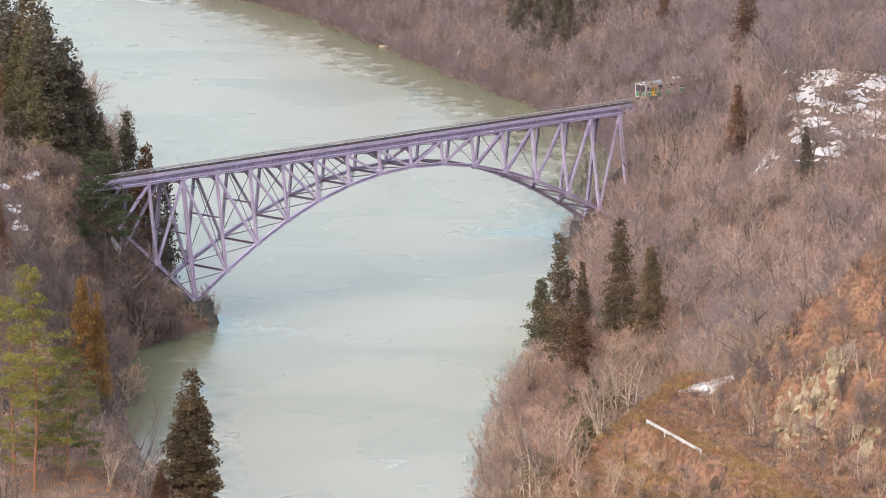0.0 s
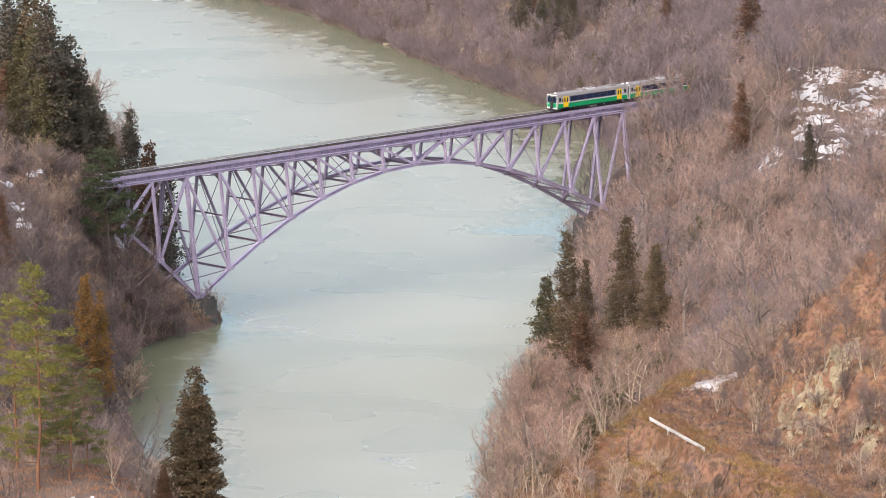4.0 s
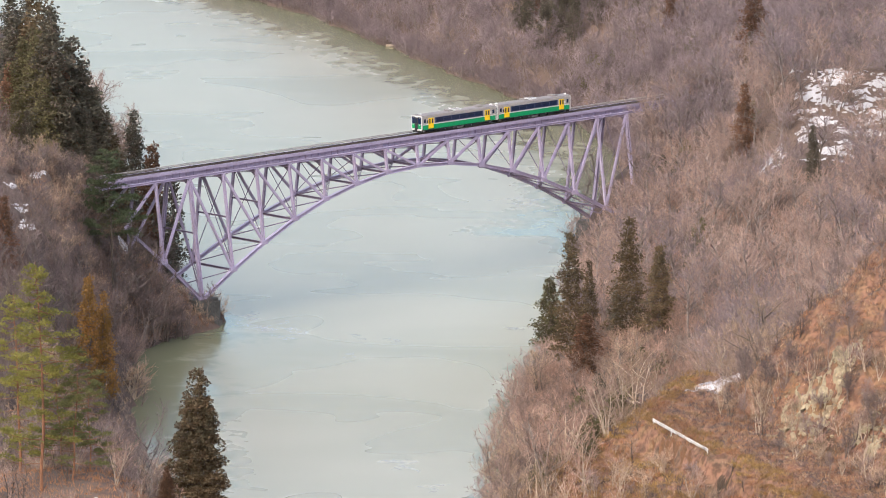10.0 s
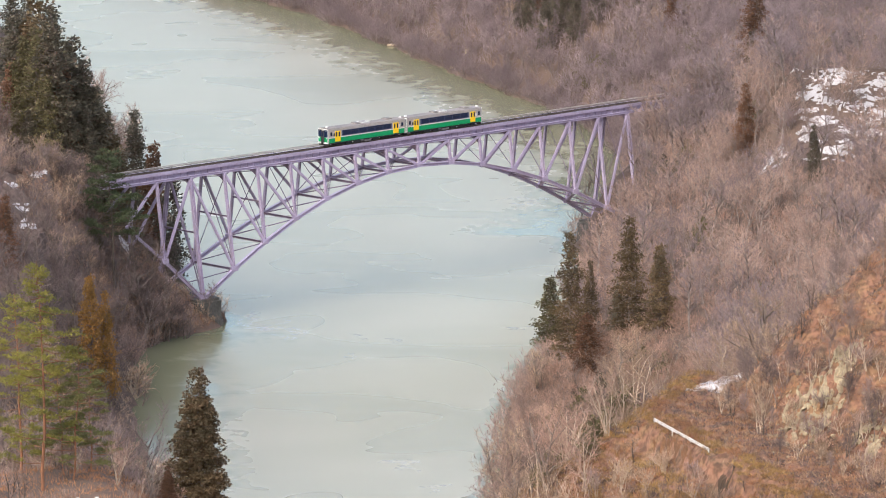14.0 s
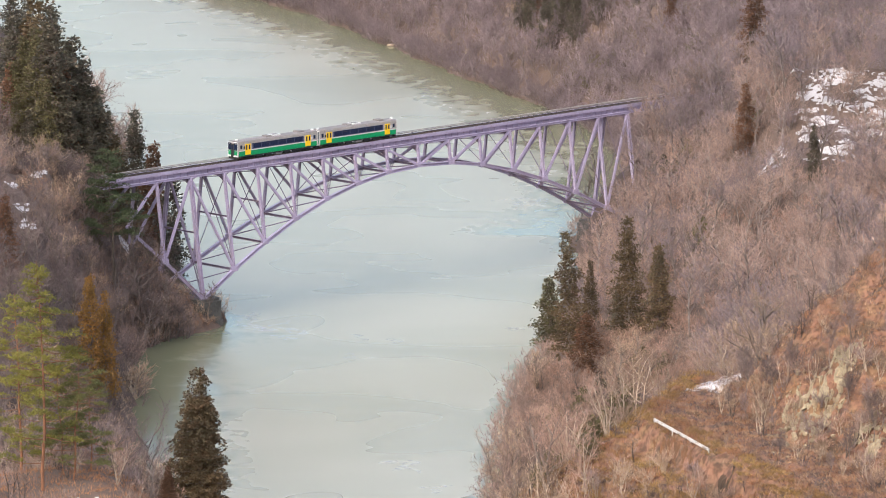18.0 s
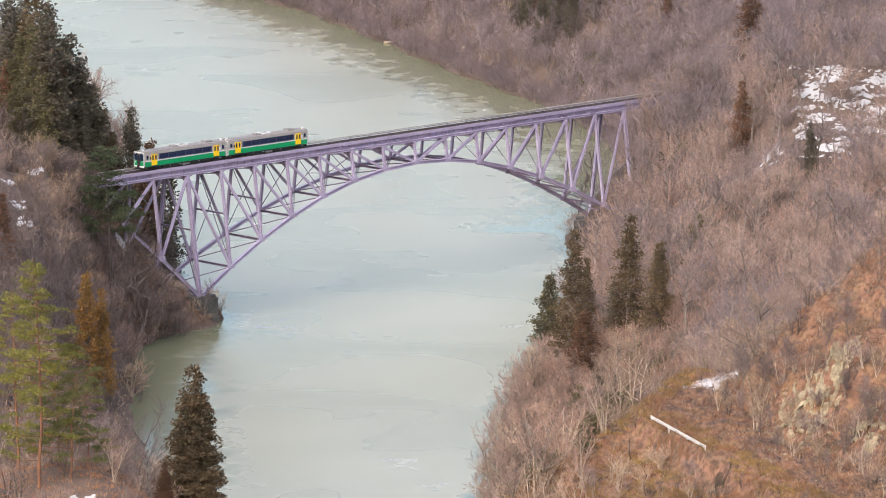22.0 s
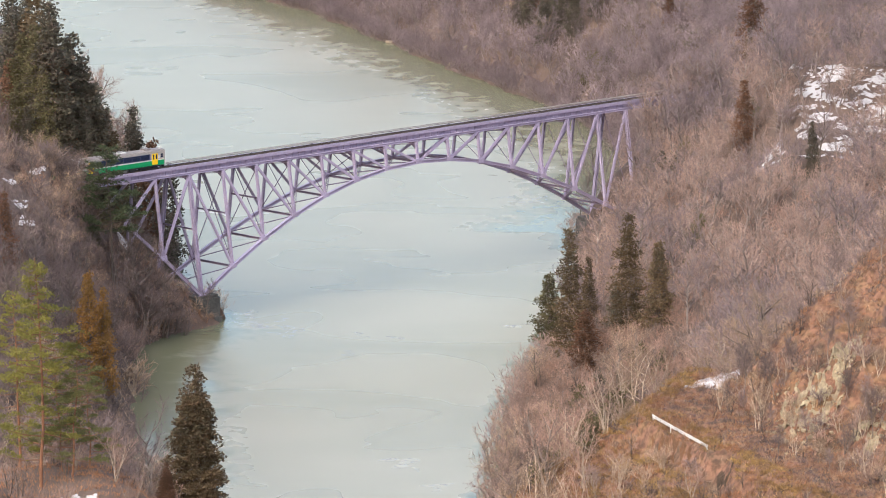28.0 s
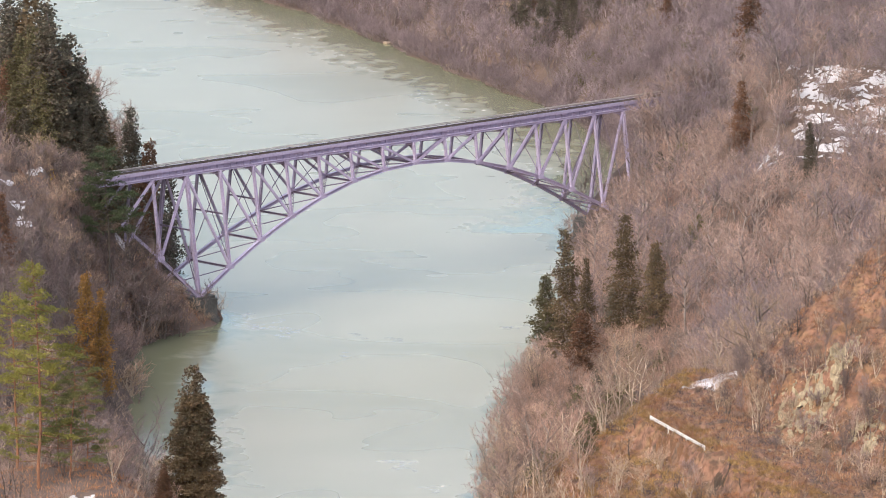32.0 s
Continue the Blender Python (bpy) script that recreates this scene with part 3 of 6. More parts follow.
def track():
    tr = thing("railway_track", "single railway track on dark timber sleepers with a boarded walkway", "track", BRIDGE)
    for y in (-0.57, 0.57):
        r = Build()
        r.beam((-120, y, 1.38), (210, y, 1.38), 0.07, 0.05)
        r.beam((-120, y, 1.30), (210, y, 1.30), 0.02, 0.12)
        r.beam((-120, y, 1.23), (210, y, 1.23), 0.13, 0.02)
        part("rail", r, M_RAIL, tr)
    for y in (-1.15, 1.15):
        g = Build()
        g.beam((-26, y, 1.35), (150, y, 1.35), 0.16, 0.12)
        part("guard_timber", g, M_SLEEPER, tr)
    s = Build()
    s.box((0.22, 2.6, 0.17), (0, 0, 0), bevel=0.02)
    data = s.mesh("sleeper")
    for i in range(290):
        part("sleeper", data, M_SLEEPER, tr, at=Matrix.Translation((-25.9 + i * 0.606, 0.02 * math.sin(i * 7.3), 1.145)))
    for side in (1,):
        for i in range(35):
            p = Build()
            x = -26 + i * 5.03
            for j in range(2):
                p.box((5.0, 0.26, 0.05), (x + 2.5, side * (2.32 + 0.28 * j), 1.355 if side < 0 else 1.42))
            part("walkway_board", p, M_BOARD, tr)
    # low pipe rail over the far walkway
    pr = Build()
    pr.beam((-26, 2.92, 1.56), (132, 2.92, 1.56), 0.12, 0.16)
    part("cable_duct", pr, M_PLANK, tr, "pale cable duct")
    kb = Build()
    kb.beam((-26, -2.8, 1.48), (134, -2.8, 1.48), 0.12, 0.62)
    part("edge_beam", kb, M_LILAC, tr, "lilac edge beam")
    # ballast at both ends
    for x0, x1 in ((-120, -26.2), (150.2, 210)):
        b = Build()
        b.box((x1 - x0, 4.0, 0.5), ((x0 + x1) / 2, 0, 0.92), bevel=0.2)
        part("ballast", b, M_CONCRETE, tr)


def pier(x, name, label):
    """Concrete footing of one end of the arch."""
    p = thing(name, label, "bridge pier", BRIDGE @ Matrix.Translation((x, 0, -depth(0))))
    way = 1 if x < 50 else -1
    b = Build()
    b.box((6.0, 14.2, 4.6), (way * 0.9, 0, -2.75), bevel=0.5)
    b.box((5.2, 13.6, 0.7), (way * 0.9, 0, -0.3), bevel=0.3)
    b.box((6.6, 14.8, 5.2), (way * 0.9, 0, -6.6), bevel=0.6)
    part("footing", b, M_CONCRETE, p)
    for y in (-half(depth(0)), half(depth(0))):
        s = Build()
        s.box((1.2, 1.0, 0.35), (0, y, 0.0), bevel=0.1)
        part("bearing_block", s, M_LILAC_DARK, p)


bridge()
track()
pier(0.0, "bridge_pier", "stained concrete pier at the water's edge")
pier(112.0, "bridge_pier", "stained concrete pier hidden by the wooded bank")

# ---- the train ----
M_SILVER = material("brushed_steel_body", (0.46, 0.425, 0.405), (0.40, 0.37, 0.35), 0.5, metal=0.2, scale=0.5, third=(0.3, 0.28, 0.265))
M_ROOF = material("dusty_grey_roof", (0.27, 0.245, 0.235), (0.21, 0.19, 0.185), 0.75, scale=0.6)
M_WHITE = material("white_enamel", (0.78, 0.78, 0.76), (0.70, 0.70, 0.68), 0.35, scale=0.8)
M_GREEN = material("green_stripe_paint", (0.008, 0.33, 0.12), (0.007, 0.28, 0.10), 0.5, scale=0.6, third=(0.008, 0.24, 0.09), spec=0.25)
M_YELLOW = material("yellow_door_paint", (0.95, 0.62, 0.01), (0.90, 0.56, 0.01), 0.5, scale=0.8, third=(0.8, 0.48, 0.012))
M_BLACK = material("black_underframe", (0.03, 0.03, 0.032), (0.02, 0.02, 0.02), 0.7, scale=1.0)
M_GLASS = material("dark_tinted_glass", (0.02, 0.032, 0.075), (0.016, 0.026, 0.06), 0.12, scale=0.3, spec=0.5)
M_NAVY = material("navy_band_paint", (0.03, 0.045, 0.11), (0.025, 0.036, 0.09), 0.4, scale=0.6)
M_LAMP = material("lamp_lens", (0.75, 0.75, 0.70), (0.65, 0.65, 0.6), 0.15)


def shell(length, w, z0, z1, crown, steps=7):
    """A carriage body: straight sides, rounded shoulders and a cambered roof."""
    b = Build()
    prof = [(-w, z0), (-w, z1)]
    for i in range(1, steps):
        a = math.pi * i / steps
        prof.append((-w * math.cos(a) * (1 - 0.0), z1 + crown * math.sin(a) ** 0.8))
    prof += [(w, z1), (w, z0)]
    k = len(prof)
    for x in (-length / 2, length / 2):
        b.v += [(x, y, z) for y, z in prof]
    b.f += [tuple(reversed(range(k))), tuple(range(k, 2 * k))]
    for i in range(k):
        j = (i + 1) % k
        b.f.append((i, j, k + j, k + i))
    return b


def railcar():
    """A diesel railcar, 19.6 m over its ends, origin on the rails under its middle."""
    car = thing("railcar", "silver diesel railcar with green stripe and yellow doors on the rails", "train", group="two-car train")
    length, w = 19.5, 1.37
    part("body", shell(length, w, 0.85, 3.38, 0.02), M_SILVER, car)
    r = shell(length - 0.1, w - 0.04, 3.37, 3.40, 0.24)
    part("roof", r, M_ROOF, car)
    for side in (-1, 1):
        y = side * (w + 0.006)
        s = Build()
        s.box((length - 0.5, 0.02, 0.86), (0, y, 1.29))
        part("green_stripe", s, M_GREEN, car)
        s = Build()
        s.box((length - 0.5, 0.024, 0.14), (0, y, 1.80))
        part("white_stripe", s, M_WHITE, car)
        s = Build()
        s.box((length - 1.6, 0.05, 0.30), (0, y - side * 0.1, 0.78))
        part("side_skirt", s, M_BLACK, car)
        band = Build()
        band.box((12.6, 0.02, 1.02), (0, y, 2.46))
        part("window_band", band, M_NAVY, car, "navy blue window band")
        for i in range(6):
            g = Build()
            g.box((1.9, 0.03, 0.85), (-5.05 + i * 2.02, y + side * 0.008, 2.5), bevel=0.01)
            win = part("side_window", g, M_GLASS, car)
            if i in (1, 3, 4):
                h = Build()
                h.box((1.7, 0.012, 0.04), (-5.05 + i * 2.02, y + side * 0.026, 2.66))
                part("sash_bar", h, M_BLACK, win)
        for x in (-7.35, 7.35):
            d = Build()
            d.box((1.35, 0.05, 1.98), (x, y + side * 0.01, 2.0), bevel=0.02)
            door = part("sliding_door", d, M_YELLOW, car)
            for e in (-0.34, 0.34):
                g = Build()
                g.box((0.32, 0.02, 0.85), (x + e, y + side * 0.042, 2.38))
                part("door_window", g, M_GLASS, door)
            st = Build()
            st.box((1.3, 0.12, 0.25), (x, y, 0.82))
            part("door_step", st, M_BLACK, car)
        for x in (-8.95, 8.95):
            g = Build()
            g.box((0.5, 0.02, 0.7), (x, y + side * 0.004, 2.5))
            part("cab_window", g, M_GLASS, car)
            g = Build()
            g.box((0.35, 0.03, 0.5), (x - math.copysign(0.72, x), y + side * 0.004, 2.35))
            part("destination_panel", g, M_WHITE if x > 0 else M_BLACK, car)
        for x in (-4.4, -2.2, 0.3, 2.4, 4.6):
            u = Build()
            u.box((1.5, 0.5, 0.55), (x, side * 1.0, 0.55), bevel=0.05)
            part("underfloor_case", u, M_BLACK if x != 0.3 else M_ROOF, car)
    for end in (-1, 1):
        x = end * length / 2
        f = Build()
        # white surround of the cab front
        f.box((0.12, 0.13, 2.55), (x, -w + 0.05, 2.05), bevel=0.03)
        f.box((0.12, 0.13, 2.55), (x, w - 0.05, 2.05), bevel=0.03)
        f.box((0.12, 2 * w, 0.14), (x, 0, 3.38), bevel=0.03)
        f.box((0.12, 2 * w, 0.26), (x, 0, 0.88), bevel=0.03)
        part("front_surround", f, M_WHITE, car)
        for y in (-0.82, 0.82):
            g = Build()
            g.box((0.09, 0.86, 1.3), (x + end * 0.03, y, 2.62), bevel=0.02)
            part("windscreen", g, M_GLASS, car)
            g = Build()
            g.box((0.07, 0.80, 0.85), (x + end * 0.02, y, 1.47))
            part("front_panel", g, M_GREEN, car, "green front panel")
            for z in (1.75, 3.15):
                g = Build()
                g.tube([(x + end * 0.02, y * 1.1, z), (x + end * 0.08, y * 1.1, z)], (0.09, 0.09), 8)
                part("headlight", g, M_LAMP, car)
        g = Build()
        g.box((0.22, 0.78, 2.15), (x + end * 0.06, 0, 2.05), bevel=0.03)
        gang = part("gangway_door", g, M_BLACK, car)
        g = Build()
        g.box((0.03, 0.4, 0.75), (x + end * 0.185, 0, 2.5))
        part("door_window", g, M_GLASS, gang)
        g = Build()
        g.box((0.5, 0.3, 0.28), (x + end * 0.22, 0, 0.88), bevel=0.05)
        part("coupler", g, M_BLACK, car)
        p = Build()
        p.box((0.08, 2.3, 0.35), (x - end * 0.1, 0, 0.5))
        part("snow_guard", p, M_BLACK, car)
        a = Build()
        a.box((0.5, 0.35, 0.3), (x - end * 0.5, -0.4, 3.72), bevel=0.06)
        part("roof_horn", a, M_WHITE, car)
    for x, l in ((-1.6, 1.1), (0.2, 2.1), (6.3, 1.5)):
        a = Build()
        a.box((l, 1.5, 0.22), (x, 0, 3.73), bevel=0.08)
        unit = part("roof_unit", a, M_WHITE if l > 2 else M_ROOF, car)
        v = Build()
        v.box((l * 0.7, 1.0, 0.03), (x, 0, 3.855))
        part("vent_grille", v, M_ROOF, unit)
    for x in (-6.8, 6.8):
        b = Build()
        for y in (-0.95, 0.95):
            b.box((3.0, 0.14, 0.3), (x, y, 0.52), bevel=0.04)
        b.box((0.5, 1.9, 0.3), (x, 0, 0.55))
        bogie = part("bogie", b, M_BLACK, car)
        for e in (-1.05, 1.05):
            for y in (-0.57, 0.57):
                t = Build()
                t.tube([(x + e, y - 0.06, 0.43), (x + e, y + 0.06, 0.43)], (0.43, 0.43), 14)
                part("wheel", t, M_RAIL, bogie)
    return car


CAR_A = railcar()
CAR_B = copy_thing(CAR_A, Matrix.Identity(4))
TRAIN_ROWS = ((0, 121.0), (1, 114.8), (2, 108.5), (3.5, 98.8), (6, 83.3), (8, 71.1), (10, 58.9), (12, 46.8), (14, 34.9), (16, 23.8), (18, 12.8),
              (20, 2.3), (22, -8.7), (24, -20.0), (26, -31.7), (28, -43.6), (30, -55.0), (32, -66.5))


# ---- trees ----
def spikes(b, p, d, length, width, rng):
    """One twig: a long thin triangle."""
    side = d.cross(Vector((rng.uniform(-1, 1), rng.uniform(-1, 1), rng.uniform(-1, 1))))
    if side.length < 1e-3:
        return
    side.normalize()
    o = len(b.v)
    q = p + d * length
    b.v += [tuple(p + side * width / 2), tuple(p - side * width / 2), tuple(q)]
    b.f.append((o, o + 1, o + 2))


def spray(b, p, d, length, width, rng):
    """A bough: a tapered blade that bends twice; returns the points along it."""
    side = d.cross(Vector((rng.uniform(-1, 1), rng.uniform(-1, 1), rng.uniform(-1, 1))))
    if side.length < 1e-3:
        side = Vector((1, 0, 0))
    side.normalize()
    o, pts = len(b.v), [p]
    for k in range(3):
        w = width * (0.5, 0.36, 0.2)[k]
        b.v += [tuple(p + side * w), tuple(p - side * w)]
        d = (bend(d, rng, 0.28) + Vector((0, 0, 0.08))).normalized()
        p = p + d * length / 3
        pts.append(p)
    b.v.append(tuple(p))
    b.f += [(o, o + 1, o + 3, o + 2), (o + 2, o + 3, o + 5, o + 4), (o + 4, o + 5, o + 6)]
    return pts


def bend(d, rng, spread):
    v = Vector((rng.gauss(0, 1), rng.gauss(0, 1), rng.gauss(0, 1)))
    v -= d * v.dot(d)
    v.normalize()
    return (d + v * spread).normalized()


def bare_tree(seed, tall, wide, stems=1, limbs=13, boughs=6, twigs=5, tips=3, thick=1.0, lite=False, stout=1.0, clear=0.26):
    """Trunk and limbs as one mesh, the twigs of the crown as another."""
    rng = random.Random(seed)
    wood, crown = Build(), Build()
    rise = Vector((0, 0, 1))
    for s in range(stems):
        lean = Vector((rng.uniform(-0.14, 0.14), rng.uniform(-0.14, 0.14), 1)) if stems == 1 else Vector((rng.uniform(-0.38, 0.38), rng.uniform(-0.38, 0.38), 1))
        p = Vector((0.25 * s, 0.2 * s, -0.8))
        pts, d = [p], lean.normalized()
        n = 4 if lite else 7
        for i in range(n):
            d = (d + Vector((rng.uniform(-0.19, 0.19), rng.uniform(-0.19, 0.19), 0.08))).normalized()
            p = p + d * (tall * 0.8 / n)
            pts.append(p)
        r0 = 0.017 * stout * tall / (1 + 0.25 * (stems - 1))
        wood.tube(pts, [r0 * (1 - 0.9 * i / n) for i in range(n + 1)], 3 if lite else 5)
        many = max(4, int(limbs / (1 + 0.4 * (stems - 1))))
        for i in range(many):
            t = clear + (1 - clear) * i / many
            k = min(int(t * n), n - 1)
            base = pts[k].lerp(pts[k + 1], t * n - k)
            w = i * 2.4 + rng.uniform(-0.6, 0.6)
            e = Vector((math.cos(w), math.sin(w), rng.uniform(0.35, 1.2))).normalized()
            ll = wide * (1.1 - 0.6 * max(0, t - 0.45) / 0.55) * rng.uniform(0.65, 1.2)
            lp, q = [base], base
            bits = 2 if lite else 4
            for j in range(bits):
                e = (e + Vector((rng.uniform(-0.3, 0.3), rng.uniform(-0.3, 0.3), rng.uniform(-0.12, 0.3)))).normalized()
                q = q + e * ll / bits
                lp.append(q)
            wood.tube(lp, [r0 * 0.5 * (1 - 0.8 * j / bits) * (1 - 0.35 * t) for j in range(bits + 1)], 3)
            for j in range(boughs):
                u = 0.12 + 0.88 * (j + rng.random()) / boughs
                k2 = min(int(u * bits), bits - 1)
                bp = lp[k2].lerp(lp[k2 + 1], min(1.0, u * bits - k2))
                bd = (bend((lp[k2 + 1] - lp[k2]).normalized(), rng, rng.uniform(0.45, 1.0)) + rise * 0.15).normalized()
                bl = ll * rng.uniform(0.36, 0.66) * (1.15 - 0.45 * u)
                curve = spray(crown, bp, bd, bl, 0.085 * thick, rng)
                for m in range(twigs):
                    v = 3 * (0.12 + 0.88 * (m + rng.random()) / twigs)
                    k3 = min(int(v), 2)
                    tp = curve[k3].lerp(curve[k3 + 1], min(1.0, v - k3))
                    td = (bend((curve[k3 + 1] - curve[k3]).normalized(), rng, rng.uniform(0.5, 1.1)) + rise * 0.1).normalized()
                    tl = bl * rng.uniform(0.3, 0.58)
                    spikes(crown, tp, td, tl, 0.05 * thick, rng)
                    for m2 in range(tips):
                        spikes(crown, tp + td * tl * rng.uniform(0.15, 0.95), (bend(td, rng, rng.uniform(0.5, 1.1)) + rise * 0.08).normalized(), tl * rng.uniform(0.45, 0.85), 0.04 * thick, rng)
    return wood.mesh("trunk"), crown.mesh("crown")


def tuft(b, p, d, size, rng, slim=1.0, blades=2):
    """A spray of foliage: three crossed blades with ragged ends."""
    for i in range(blades):
        side = bend(d, rng, 3.0)
        o = len(b.v)
        l, w = size * rng.uniform(0.7, 1.2), size * rng.uniform(0.24, 0.42) * slim
        q = p + d * l
        c = p + d * l * 0.45
        b.v += [tuple(p), tuple(c + side * w), tuple(q), tuple(c - side * w)]
        b.f.append((o, o + 1, o + 2, o + 3))


def clump(b, p, radius, many, leaf, rng, flat=0.75):
    """A rounded tuft of foliage: small blades that stand out of a ball."""
    for i in range(many):
        d = Vector((rng.gauss(0, 1), rng.gauss(0, 1), rng.gauss(0.15, 1))).normalized()
        q = p + Vector((d.x, d.y, d.z * flat)) * radius * rng.uniform(0.35, 0.8)
        tuft(b, q, bend(d, rng, 0.5), leaf * rng.uniform(0.75, 1.25), rng, 1.25, 1)


def cedar(seed, tall, wide, gaps=0.15, fullness=1.0, blade=1.0, wave=0.28, whorl=7, many=12, leaf=0.4):
    """A spired conifer: whorls of limbs that end in rounded tufts, ragged and with gaps."""
    rng = random.Random(seed)
    wood, crown = Build(), Build()
    pts = [Vector((rng.uniform(-0.1, 0.1) * i, rng.uniform(-0.1, 0.1) * i, -1 + (tall + 0.6) * i / 6)) for i in range(7)]
    wood.tube(pts, [0.016 * tall * (1 - 0.93 * i / 6) for i in range(7)], 6)
    z = tall * 0.10
    ph, lop = rng.uniform(0, 6), rng.uniform(0, 6.28)
    while z < tall * 0.985:
        t = z / tall
        reach = wide * (1 - t + 0.03) ** 0.86 * (1 - wave + wave * math.sin(t * 23 + ph)) * (1 if t > 0.22 else 0.6 + t * 1.8)
        n = whorl if t < 0.85 else 5
        for i in range(n):
            if rng.random() < gaps:
                continue
            w = i * 6.283 / n + z * 1.9 + rng.uniform(-0.35, 0.35)
            l = max(0.3, reach * rng.uniform(0.6, 1.12) * (1 + 0.16 * math.cos(w - lop)))
            base = Vector((0, 0, z))
            d = Vector((math.cos(w), math.sin(w), rng.uniform(-0.3, 0.2))).normalized()
            tip = base + d * l
            if l > 0.8:
                wood.beam(base, base + d * l * 0.85, 0.06, 0.06)
            m = max(1, int(l * 1.15 * fullness + rng.random()))
            for j in range(m):
                s = 1.0 - 0.72 * j / m
                c = base.lerp(tip, s) + Vector((rng.gauss(0, 0.2), rng.gauss(0, 0.2), rng.uniform(-0.2, 0.3)))
                clump(crown, c, rng.uniform(0.42, 0.78) * blade * (0.75 + 0.4 * (1 - t)), many if j == 0 else int(many * 0.7), leaf * blade, rng)
        z += max(0.28, 0.042 * tall * (1 - 0.55 * t)) * rng.uniform(0.8, 1.2)
    clump(crown, Vector((pts[-1].x, pts[-1].y, tall * 0.985)), 0.45 * blade, 10, 0.5 * blade, rng, 1.3)
    return wood.mesh("trunk"), crown.mesh("crown")


def pine(seed, tall, wide, blade=1.0, low=0.3, many=36, bare=0.45):
    """A red pine: a bare orange trunk, upswept limbs and flat pads of needles, thin below and close above."""
    rng = random.Random(seed)
    wood, crown = Build(), Build()
    pts, p = [], Vector((0, 0, -1))
    for i in range(8):
        pts.append(p)
        p = p + Vector((rng.uniform(-0.26, 0.26), rng.uniform(-0.26, 0.26), (tall + 0.5) / 7))
    wood.tube(pts, [0.0085 * tall * (1 - 0.85 * i / 7) for i in range(8)], 7)
    for i in range(many):
        t = low + (0.985 - low) * i / many
        if t < 0.58 and rng.random() < bare:
            continue
        k = min(int(t * 7), 6)
        base = pts[k].lerp(pts[k + 1], t * 7 - k)
        w = i * 2.4 + rng.uniform(-0.5, 0.5)
        l = wide * (0.5 + 0.6 * math.sin(min(1.0, (1 - t) * 2.4) * 1.57)) * rng.uniform(0.55, 1.15) * (1 - 0.6 * t ** 3)
        d = Vector((math.cos(w), math.sin(w), rng.uniform(-0.2, 0.35))).normalized()
        tip = base + d * l
        mid = base.lerp(tip, 0.5) + Vector((rng.gauss(0, 0.15), rng.gauss(0, 0.15), -0.2))
        wood.tube([base, mid, tip], [0.045, 0.03, 0.012], 4)
        across = Vector((-d.y, d.x, 0))
        for j in range(max(2, int(1.7 * l))):
            s = 1.02 - rng.uniform(0, 0.55) * (j > 0)
            c = (base.lerp(mid, s * 2) if s < 0.5 else mid.lerp(tip, s * 2 - 1)) + across * rng.gauss(0, 0.3) + Vector((0, 0, rng.uniform(0.0, 0.3)))
            a, e = rng.uniform(0.45, 0.95), rng.uniform(0.35, 0.65)
            for q in range(int(110 * a)):
                f, g = rng.gauss(0, 0.5), rng.gauss(0, 0.5)
                at = c + d * (f * a) + across * (g * e) + Vector((0, 0, 0.16 * (1 - f * f - g * g) + rng.gauss(0, 0.06)))
                td = Vector((rng.gauss(0, 0.8) + f * 0.6, rng.gauss(0, 0.8) + g * 0.4, rng.uniform(0.1, 1.0))).normalized()
                tuft(crown, at, td, rng.uniform(0.16, 0.34) * blade, rng, 0.42, 1)
    return wood.mesh("trunk"), crown.mesh("crown")


def shaded(data, mat):
    data.materials.clear()
    data.materials.append(mat)
    return data


def twin(data, mat):
    """The same shape in another tint."""
    return shaded(data.copy(), mat)


BARE = [bare_tree(11, 12, 3.4, tips=3, thick=0.8, stout=1.1, clear=0.3), bare_tree(12, 13.5, 3.7, tips=3, thick=0.8, stout=1.2, clear=0.36), bare_tree(13, 10.5, 3.4, 2, tips=3, thick=0.8, stout=1.2), bare_tree(14, 12, 3.2, 2, tips=3, thick=0.8, stout=1.1, clear=0.34), bare_tree(15, 14, 3.8, tips=3, thick=0.8, stout=1.2, clear=0.38), bare_tree(16, 8, 3.2, 3, 9, 5, 5, 3, 0.8)]
BARE += [bare_tree(17, 13, 4.2, 1, 12, 7, 6, 3, 0.62, stout=1.5), bare_tree(18, 13, 3.8, 3, 12, 7, 6, 3, 0.62, stout=1.5), bare_tree(19, 11, 2.6, 2, 10, 5, 3, 2, 1.5, stout=1.3)]
BARE += [bare_tree(20, 11, 3.6, 4, 10, 5, 4, 3, 0.85, stout=1.1), bare_tree(21, 11, 3.8, 3, 10, 6, 4, 3, 0.85, stout=1.1)]
BARE += [bare_tree(22, 6, 3.0, 3, 9, 4, 3, 2, 1.9, stout=1.5), bare_tree(23, 5, 3.2, 4, 8, 4, 3, 2, 1.9, stout=1.5), bare_tree(24, 6, 3.2, 3, 9, 5, 5, 2, 2.0, stout=1.5), bare_tree(25, 24, 4.4, 1, 20, 8, 6, 4, 1.2, stout=0.55, clear=0.4), bare_tree(26, 24, 4.2, 2, 22, 8, 6, 4, 1.2, stout=0.5, clear=0.36)]
BARE += [bare_tree(27, 7.5, 4.0, 4, 15, 4, 3, 0, 3.0, stout=3.0, clear=0.12)]
CROWNS = [[twin(c, m) for m in (M_TWIG, M_TWIG_RED, M_TWIG_GREY, M_TWIG_STRAW)] for w, c in BARE]
for i, (w, c) in enumerate(BARE):
    shaded(w, M_BARK_GREY if i < 5 else M_BARK if i < 8 else M_BARK_DARK if i in (8, 12, 13) else M_BARK if i in (14, 15) else M_BARK_PALE)
